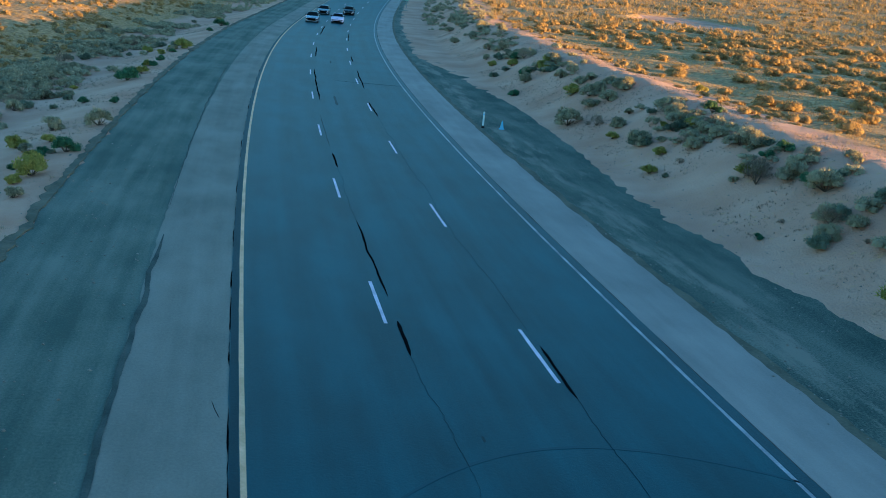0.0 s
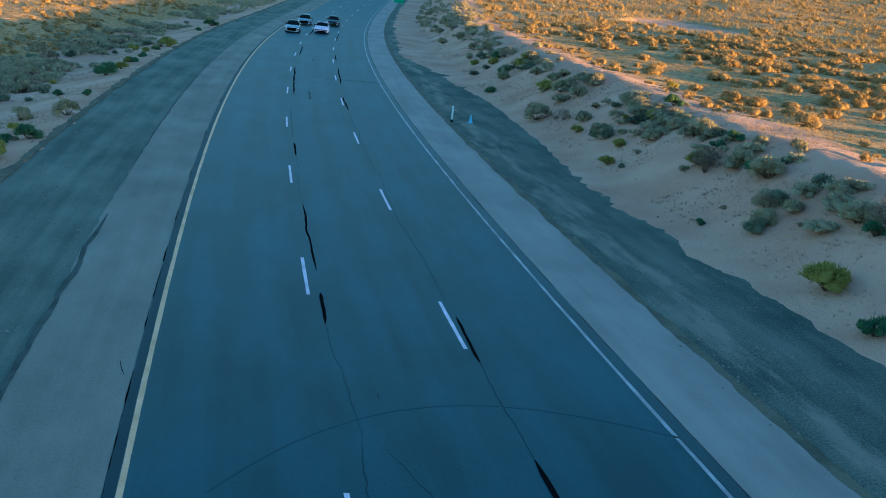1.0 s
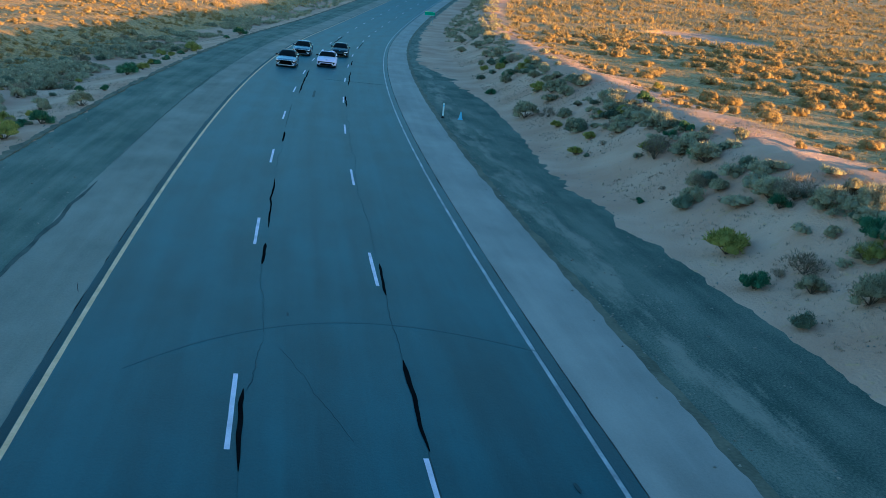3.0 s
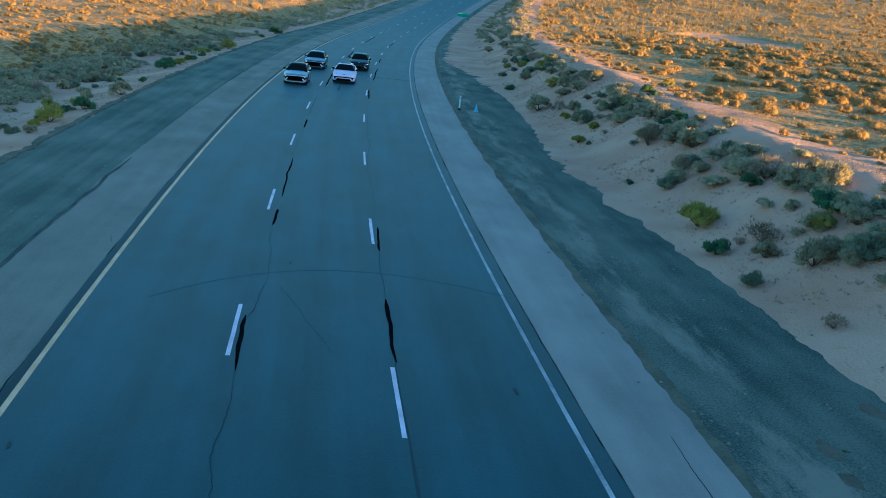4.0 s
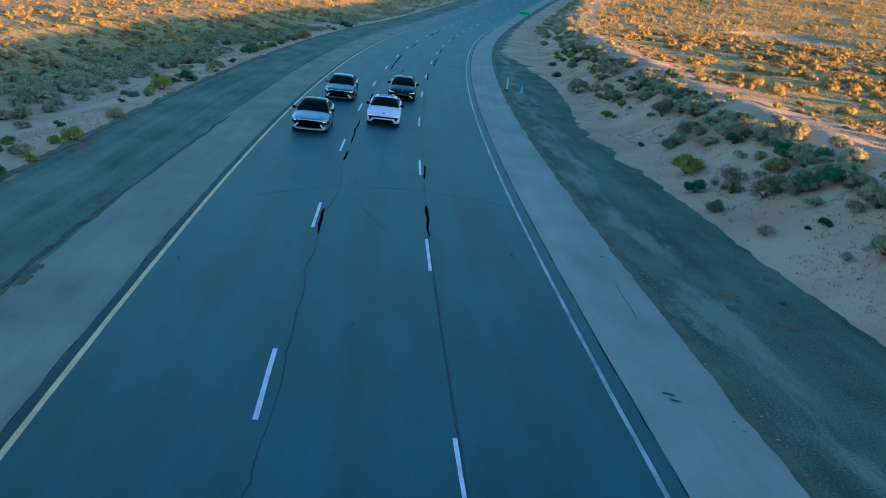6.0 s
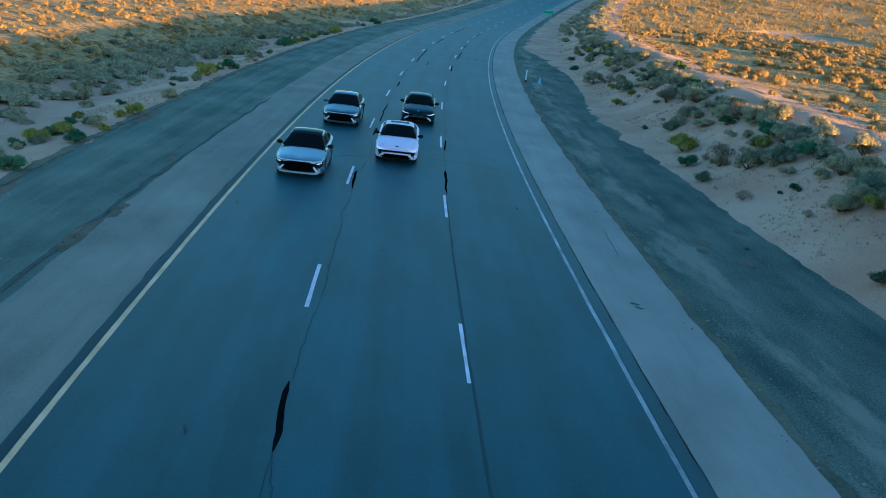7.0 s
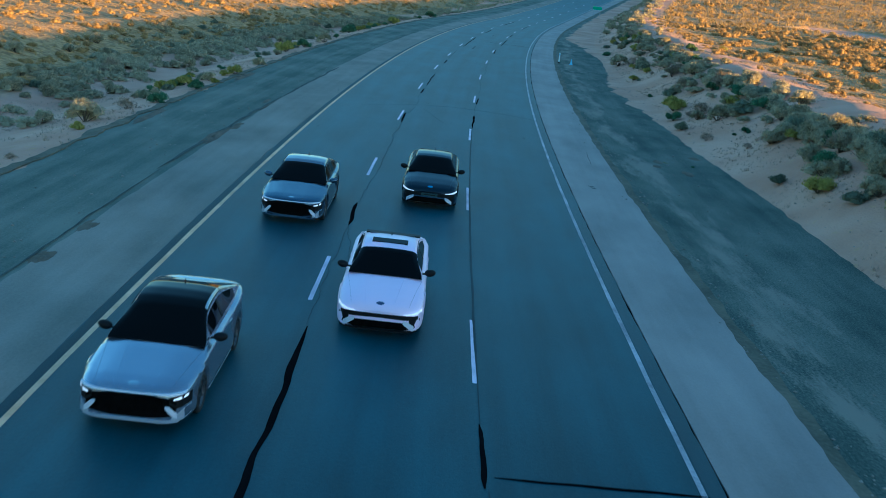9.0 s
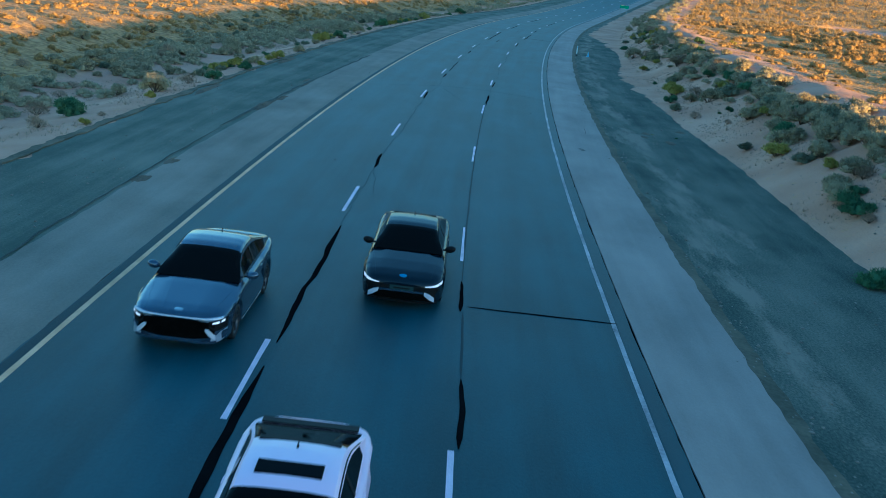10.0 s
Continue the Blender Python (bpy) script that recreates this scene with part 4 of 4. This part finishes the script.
for row in ((67.0, 16.0, 0.96, "s"), (61.7, 17.5, 0.62, "s"), (59.8, 16.7, 0.44, "y"), (56.6, 17.2, 0.67, "s"), (55.5, 18.0, 0.32, "s"), (51.4, 16.0, 0.47, "y"), (51.1, 17.4, 0.26, "w"), (50.0, 16.3, 0.23, "d"),
            (82.3, 15.6, 0.54, "g"), (57.4, 18.8, 0.29, "y"), (65.2, 16.8, 0.29, "w"), (43.9, 18.0, 0.78, "w"), (42.8, 19.1, 0.71, "s"), (53.7, 17.3, 0.4, "y"), (60.6, 19.8, 0.6, "s"), (58.9, 19.7, 0.5, "s"),
            (57.1, 19.8, 0.52, "s"), (53.7, 19.5, 0.54, "s"), (52.0, 19.7, 0.6, "s"), (52.4, 20.4, 0.46, "s"), (49.4, 19.6, 0.58, "s"), (48.4, 20.0, 0.43, "s"), (71.3, 26.5, 0.49, "y")):
    shrub(*row)
for row in ((80.7, 18.8, 0.67, "s"), (80.1, 19.5, 0.66, "s"), (75.8, 19.0, 0.63, "s"), (75.1, 19.6, 0.58, "s"), (71.1, 19.0, 0.59, "s"), (68.5, 19.0, 0.76, "s"), (69.7, 20.0, 0.58, "s"), (82.6, 19.8, 0.59, "s"),
            (69.4, 20.5, 0.58, "s"), (96.2, 18.0, 0.63, "y"), (94.2, 16.1, 0.51, "d"), (101.8, 17.1, 0.5, "y"), (89.8, 18.7, 0.44, "d"), (94.8, 17.2, 0.47, "d"), (130.8, 16.6, 0.71, "s"), (127.9, 18.3, 0.87, "s"),
            (112.4, 18.3, 0.67, "s"), (148.6, 17.3, 0.8, "s"), (125.5, 21.3, 0.82, "s"), (133.4, 19.9, 0.72, "s")):
    shrub(*row)
for row in ((22.3, 15.5, 0.46, "d"), (24.4, 16.7, 0.55, "s"), (26.0, 15.6, 0.55, "g"), (29.7, 16.2, 0.85, "y"), (26.3, 16.5, 0.28, "w"), (29.3, 19.4, 0.72, "s"), (27.6, 19.6, 0.45, "d"), (31.8, 19.5, 0.49, "d"),
            (33.7, 19.4, 0.4, "w"), (34.7, 17.8, 0.17, "w"), (36.4, 17.3, 0.61, "s"), (39.5, 17.1, 0.2, "w"), (38.9, 15.9, 0.27, "g"), (21.6, 18.2, 0.35, "s"), (23.8, 19.4, 0.53, "s"), (17.2, 17.3, 0.18, "g"),
            (25.5, 19.5, 0.44, "s"), (22.2, 19.8, 0.5, "s"), (20.9, 19.7, 0.4, "d"), (17.8, 16.0, 0.35, "w"), (37.1, 19.8, 0.56, "d")):
    shrub(*row)
for row in ((5.1, 16.4, 0.45, "d"), (13.2, 17.0, 0.24, "w"), (10.0, 18.8, 0.57, "s"), (17.0, 19.4, 0.52, "s"), (15.1, 19.6, 0.57, "s"), (12.0, 19.4, 0.53, "d"), (-16.7, 15.2, 0.74, "g"), (2.0, 17.0, 0.61, "y"),
            (-2.7, 18.0, 0.4, "y"), (-6.0, 18.2, 0.52, "w"), (-9.0, 16.6, 0.38, "w"), (4.3, 19.2, 0.71, "s"), (2.4, 19.6, 0.62, "d"), (0.6, 20.0, 0.67, "s"), (10.8, 19.8, 0.72, "s"), (13.8, 19.6, 0.67, "s"),
            (8.2, 19.9, 0.61, "s"), (-4.0, 19.3, 0.37, "s"), (-11.1, 16.8, 0.31, "w"), (10.2, 12.6, 0.12, "y"), (9.9, 13.8, 0.14, "g")):
    shrub(*row)
# sagebrush along the foot of the bank, and the row below the left verge
placer = random.Random(11)
for k in range(130):
    s = placer.uniform(-25, 110)
    u = min(21.2, 19.2 + placer.gauss(0, 1.1))
    if wob(s, u, 9, 2.0) > -0.15:
        shrub(s, u, placer.uniform(0.35, 0.85), placer.choice("sssdwwgy"))
for k in range(52):
    # the crowded sagebrush where the bank comes closest
    s = placer.uniform(-14, 34)
    shrub(s, min(20.6, max(18.0, 19.5 + placer.gauss(0, 0.8))), placer.uniform(0.5, 0.85), placer.choice("sssssdg"))
for k in range(46):
    # small rounded clumps along the verge's outer edge
    s = placer.choice((18.0, 27.0, 46.0, 80.0, 100.0)) + placer.gauss(0, 4.5)
    shrub(s, -12.2 - abs(placer.gauss(0, 1.1)), placer.uniform(0.2, 0.45), placer.choice("yygsgd"))
for k in range(170):
    s = placer.uniform(-15, 130)
    u = -placer.triangular(14, 30, 20)
    if wob(s, u, 8, 6.0) > -0.1 or u < -18:
        shrub(s, u, placer.uniform(0.3, 0.75), placer.choice("ssssdww"))


def scrub(name, label, count, place, lod, kind, lo, hi, seed):
    """Far shrubs past counting, as one mesh."""
    r = np.random.default_rng(seed)
    temps = [shrub_arrays(lod[0], lod[1], lod[2], 0.62, True, seed + q, dome=kind == "f") for q in range(5)]
    vs, fs, k0 = [], [], 0
    for k in range(count):
        s, u = place(r)
        v, f = temps[k % 5]
        a, sc = r.uniform(0, 6.28), r.uniform(lo, hi)
        rot = np.array([[math.cos(a), -math.sin(a), 0], [math.sin(a), math.cos(a), 0], [0, 0, r.uniform(0.55, 0.9)]]) * sc
        vs.append(v @ rot.T + np.array(at(s, u, height(s, u) - 0.03)))
        fs.append(f + k0)
        k0 += len(v)
    ob = new(name, mesh_of(name, np.concatenate(vs), np.concatenate(fs), LEAVES[kind]))
    return tagged(ob, label, "shrubs", kind="stuff")


def open_land(u0, u1, s0, s1, bias=1.0):
    def place(r):
        while True:
            s, u = r.uniform(s0, s1), u0 + (u1 - u0) * r.uniform() ** bias
            if wob(s, u, 14, 5.0) + 0.6 * wob(s, u, 4, 7.0) > r.uniform(-0.75, 0.35) and pan(s, u) < 0.3:
                return s, u
    return place


scrub("field_scrub", "golden dry desert scrub in low sunlight", 1050, open_land(27.5, 78, 5, 170, 0.8), (640, 0.105, 10), "f", 0.5, 1.25, 31)
scrub("field_scrub", "golden dry desert scrub in low sunlight", 2200, open_land(26.5, 230, 165, 520), (170, 0.17, 6), "f", 0.6, 1.5, 32)
scrub("field_scrub", "golden dry desert scrub in low sunlight", 700, open_land(70, 160, 60, 200), (120, 0.22, 5), "f", 0.5, 1.1, 33)
scrub("field_scrub", "dry scrub and straw on the lower land", 2300, open_land(-80, -27, 0, 190), (300, 0.14, 7), "f", 0.25, 0.65, 34)
scrub("field_scrub", "dry scrub and straw on the lower land", 1800, open_land(-260, -22, 170, 520), (100, 0.26, 4), "f", 0.6, 1.3, 35)
scrub("crest_scrub", "low golden bushes on the crest of the sandy bank", 210, open_land(23.4, 28.0, 2, 170), (420, 0.13, 8), "f", 0.25, 0.65, 38)
scrub("roadside_scrub", "distant grey-green scrub beside the bend", 500, open_land(15, 24, 150, 420), (120, 0.22, 5), "s", 0.5, 1.1, 36)
scrub("roadside_scrub", "distant grey-green scrub beside the bend", 500, open_land(-24, -12.5, 180, 420), (120, 0.22, 5), "s", 0.5, 1.1, 37)


def along(mean, spread, s0, s1):
    def place(r):
        while True:
            s, u = r.uniform(s0, s1), r.normal(mean, spread)
            if wob(s, u, 9, 2.0) > -0.15:
                return s, u
    return place


scrub("roadside_scrub", "grey-green sagebrush crowding the bank", 250, along(19.9, 0.9, -25, 175), (420, 0.14, 12), "s", 0.35, 0.8, 38)
scrub("roadside_scrub", "grey-green sagebrush crowding the lower side", 820, along(-20.6, 2.0, -20, 190), (420, 0.14, 12), "s", 0.4, 0.85, 39)
scrub("roadside_scrub", "olive-brown dry grass and scrub behind the sagebrush", 520, along(-26.0, 2.5, -10, 190), (300, 0.14, 10), "f", 0.25, 0.6, 40)


def grass(name, label, count, place, size, kind, seed):
    """Thin upright blades in tufts past counting, as one mesh."""
    r = np.random.default_rng(seed)
    out = np.zeros((count, 5, 3, 3))
    for k in range(count):
        s, u = place(r)
        c = np.array(at(s, u, height(s, u) - 0.02))
        ln = size * r.uniform(0.5, 1.4, 5)
        a = r.uniform(0, 6.28, 5)
        lean = r.normal(scale=0.45, size=(5, 2)) * ln[:, None]
        foot = c + np.c_[r.normal(scale=0.5 * size, size=(5, 2)), np.zeros(5)]
        sd = np.c_[np.cos(a), np.sin(a), np.zeros(5)] * (ln * 0.13)[:, None]
        out[k, :, 0], out[k, :, 1], out[k, :, 2] = foot - sd, foot + sd, foot + np.c_[lean, ln]
    f = np.arange(count * 15).reshape(-1, 3)[:, [0, 1, 2, 2]]
    return tagged(new(name, mesh_of(name, out.reshape(-1, 3), f, LEAVES[kind])), label, "grass", kind="stuff")


def anywhere(u0, u1, s0, s1, size=9.0, cut=-0.2):
    def place(r):
        while True:
            s, u = r.uniform(s0, s1), r.uniform(u0, u1)
            if wob(s, u, size, 9.0) > cut and pan(s, u) < 0.2:
                return s, u
    return place


grass("dry_grass", "golden dry grass between the shrubs", 26000, anywhere(25.5, 75, 5, 175), 0.13, "f", 51)
grass("dry_grass", "golden dry grass between the shrubs", 12000, anywhere(26, 160, 170, 380), 0.55, "f", 52)
grass("dry_grass", "straw-coloured dry grass on the lower land", 24000, anywhere(-75, -22, 0, 190), 0.14, "f", 53)
grass("dry_grass", "straw-coloured dry grass on the lower land", 9000, anywhere(-180, -20, 180, 380), 0.55, "f", 54)
grass("litter", "small dry tufts scattered over the sand", 13000, anywhere(15.5, 26, -30, 150, 5.0, -0.05), 0.09, "w", 55)
grass("litter", "small dry tufts scattered over the sand", 3500, anywhere(-20, -11, -20, 150, 5.0, 0.05), 0.10, "w", 56)


# ---- small things ----
PLASTIC = plain("white_plastic", (0.75, 0.77, 0.78), 0.5)
BLUE_PLASTIC = plain("pale_blue_plastic", (0.28, 0.5, 0.72), 0.5)
SIGN_GREEN = plain("sign_green", (0.0, 0.30, 0.16), 0.35)
STEEL = plain("galvanised_steel", (0.35, 0.36, 0.37), 0.45, 0.8)


def marker_post():
    root = tagged(new("marker_post"), "white plastic marker post with black base on the verge", "marker post")
    p = at(65.0, 10.05, -0.02)
    root.matrix_basis = pose(p.x, p.y, p.z, 0, 0, 12)
    bm = bmesh.new()
    box(bm, -0.055, 0.055, -0.02, 0.02, 0.12, 1.0)
    bmesh.ops.bevel(bm, geom=list(bm.edges), offset=0.012, segments=2, affect="EDGES")
    part("post", bm, PLASTIC, root)
    bm = bmesh.new()
    box(bm, -0.058, 0.058, -0.023, 0.023, 0.80, 0.88)
    part("band", bm, BLUE_PLASTIC, root, "pale blue reflective band")
    bm = bmesh.new()
    bmesh.ops.create_cone(bm, cap_ends=True, segments=14, radius1=0.12, radius2=0.07, depth=0.14)
    bmesh.ops.translate(bm, verts=bm.verts, vec=(0, 0, 0.07))
    part("base", bm, TRIM, root, "black rubber base")


def verge_cone():
    root = tagged(new("marker_cone"), "small pale blue marker cone on the gravel", "cone")
    p = at(65.0, 11.25, -0.02)
    root.matrix_basis = pose(p.x, p.y, p.z, 0, 0, 0)
    bm = bmesh.new()
    bmesh.ops.create_cone(bm, cap_ends=True, segments=16, radius1=0.13, radius2=0.03, depth=0.5)
    bmesh.ops.translate(bm, verts=bm.verts, vec=(0, 0, 0.27))
    part("cone", bm, BLUE_PLASTIC, root)
    bm = bmesh.new()
    box(bm, -0.17, 0.17, -0.17, 0.17, 0.0, 0.03)
    part("foot", bm, BLUE_PLASTIC, root)


def road_sign():
    root = tagged(new("road_sign"), "green road sign on two steel posts beside the bend", "road sign")
    p = at(212.0, 10.6, 0.0)
    root.matrix_basis = pose(p.x, p.y, p.z - 0.1, 0, 0, 2)
    bm = bmesh.new()
    box(bm, -1.0, 1.0, -0.02, 0.02, 1.55, 2.3)
    bmesh.ops.bevel(bm, geom=list(bm.edges), offset=0.01, segments=1, affect="EDGES")
    part("panel", bm, SIGN_GREEN, root, "green sign panel")
    for x in (-0.7, 0.7):
        bm = bmesh.new()
        box(bm, x - 0.04, x + 0.04, 0.025, 0.105, 0.0, 2.25)
        part("post", bm, STEEL, root)
    for z in (1.60, 2.25):
        bm = bmesh.new()
        box(bm, -0.95, 0.95, -0.028, -0.021, z - 0.015, z + 0.015)
        part("border", bm, PLASTIC, root, "white border line")


def bare_tree():
    root = tagged(new("bare_tree"), "small leafless tree standing in the dry scrub", "tree")
    p = at(285.0, 69.0, height(285.0, 69.0) - 0.1)
    root.matrix_basis = pose(p.x, p.y, p.z, 0, 0, 20)
    r = random.Random(4)
    for name, foot, k in (("trunk", Vector((0, 0, 0)), 1), ("limb", Vector((0, 0, 1.3)), 6)):
        for q in range(k):
            a, lean = r.uniform(0, 6.28), 0.1 if k == 1 else r.uniform(0.35, 0.8)
            ln = 1.5 if k == 1 else r.uniform(0.9, 1.5)
            d = Vector((math.cos(a) * math.sin(lean), math.sin(a) * math.sin(lean), math.cos(lean)))
            bm = bmesh.new()
            bmesh.ops.create_cone(bm, cap_ends=True, segments=8, radius1=0.13 if k == 1 else 0.07, radius2=0.08 if k == 1 else 0.02, depth=ln)
            bmesh.ops.transform(bm, matrix=Matrix.Translation(foot + d * ln * 0.5) @ d.to_track_quat("Z", "Y").to_matrix().to_4x4(), verts=bm.verts)
            part(name, bm, WOOD, root)


bare_tree()
marker_post()
verge_cone()
road_sign()


def stones():
    r = np.random.default_rng(5)
    pts = np.array([(0, 0, 0.7), (1, 0, 0), (0, 1, 0), (-1, 0, 0), (0, -1, 0), (0, 0, -0.5)], float)
    tri = np.array([(0, 1, 2, 2), (0, 2, 3, 3), (0, 3, 4, 4), (0, 4, 1, 1), (5, 2, 1, 1), (5, 3, 2, 2), (5, 4, 3, 3), (5, 1, 4, 4)])
    vs, fs = [], []
    for k in range(5200):
        s = r.uniform(-45, 75)
        u = r.choice([r.normal(9.9, 0.25), r.uniform(9.8, 15.5), r.uniform(-11.5, -6.8), r.uniform(14, 20)])
        z = height(s, u) if abs(u) > 14.2 or u < -10.7 else (-0.03 if u > 9.5 or u < -6.6 else -0.02)
        sc = 0.012 + 0.05 * r.uniform() ** 3
        vs.append(pts * sc * r.uniform(0.7, 1.3, (6, 1)) + np.array(at(s, u, z + 0.002)))
        fs.append(tri + 6 * k)
    ob = new("stones", mesh_of("stones", np.concatenate(vs), np.concatenate(fs), STONE))
    tagged(ob, "scattered grey and tan stones on the verge", "stones", kind="stuff")


STONE = mottled("stone", (0.12, 0.11, 0.095), (0.36, 0.31, 0.26), 1.5, 30.0, 0.4, 0.9)
stones()


# ---- what moves ----
def drive(thing, u, rows):
    """Keys a car whose front centre is at rows of (seconds, s), facing down the arc."""
    keys = []
    for t, s in rows:
        p, q = at(s, u), at(s - 1, u)
        keys.append((t, pose(p.x, p.y, p.z, 0, 0, math.degrees(math.atan2(q.y - p.y, q.x - p.x)) + 90)))
    walk(thing, keys)


silver = car("silver_saloon", 0, SILVER, GLASS, "silver fastback saloon car with a dark glass roof")
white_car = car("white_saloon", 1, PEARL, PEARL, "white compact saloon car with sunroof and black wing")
grey = car("grey_saloon", 0, STEEL_BLUE, STEEL_BLUE, "steel blue-grey fastback saloon car with bright grille blades")
black = car("black_saloon", 1, INK, INK, "black compact saloon car with pale bumper blades")


def motions():
    ticks = [0.5 * k for k in range(21)]
    late = [(0, 0), (9.0, 0), (9.5, -0.35), (10.0, -1.0)]
    drive(silver, -2.1, [(t, 154.5 - 22.02 * t + 0.3275 * t * t - 0.0079 * t ** 3 + 1.7 * curve(late, t)) for t in ticks])
    drive(white_car, 1.4, [(t, 157.8 - 22.03 * t + 0.4187 * t * t - 0.0152 * t ** 3 + curve(late, t)) for t in ticks])
    drive(grey, -1.75, [(t, 174.9 - 24.72 * t + 0.7081 * t * t - 0.026 * t ** 3 + 0.25 * curve(late, t)) for t in ticks])
    drive(black, 2.1, [(t, 179.7 - 25.74 * t + 0.9093 * t * t - 0.0371 * t ** 3) for t in ticks])
    for thing in (silver, white_car, grey, black):
        for w in thing.children:
            if w.name.startswith("wheel"):
                x, y, z = w.location
                walk(w, [(0.1 * k, pose(x, y, z, -75.0 * k)) for k in range(101)])


motions()
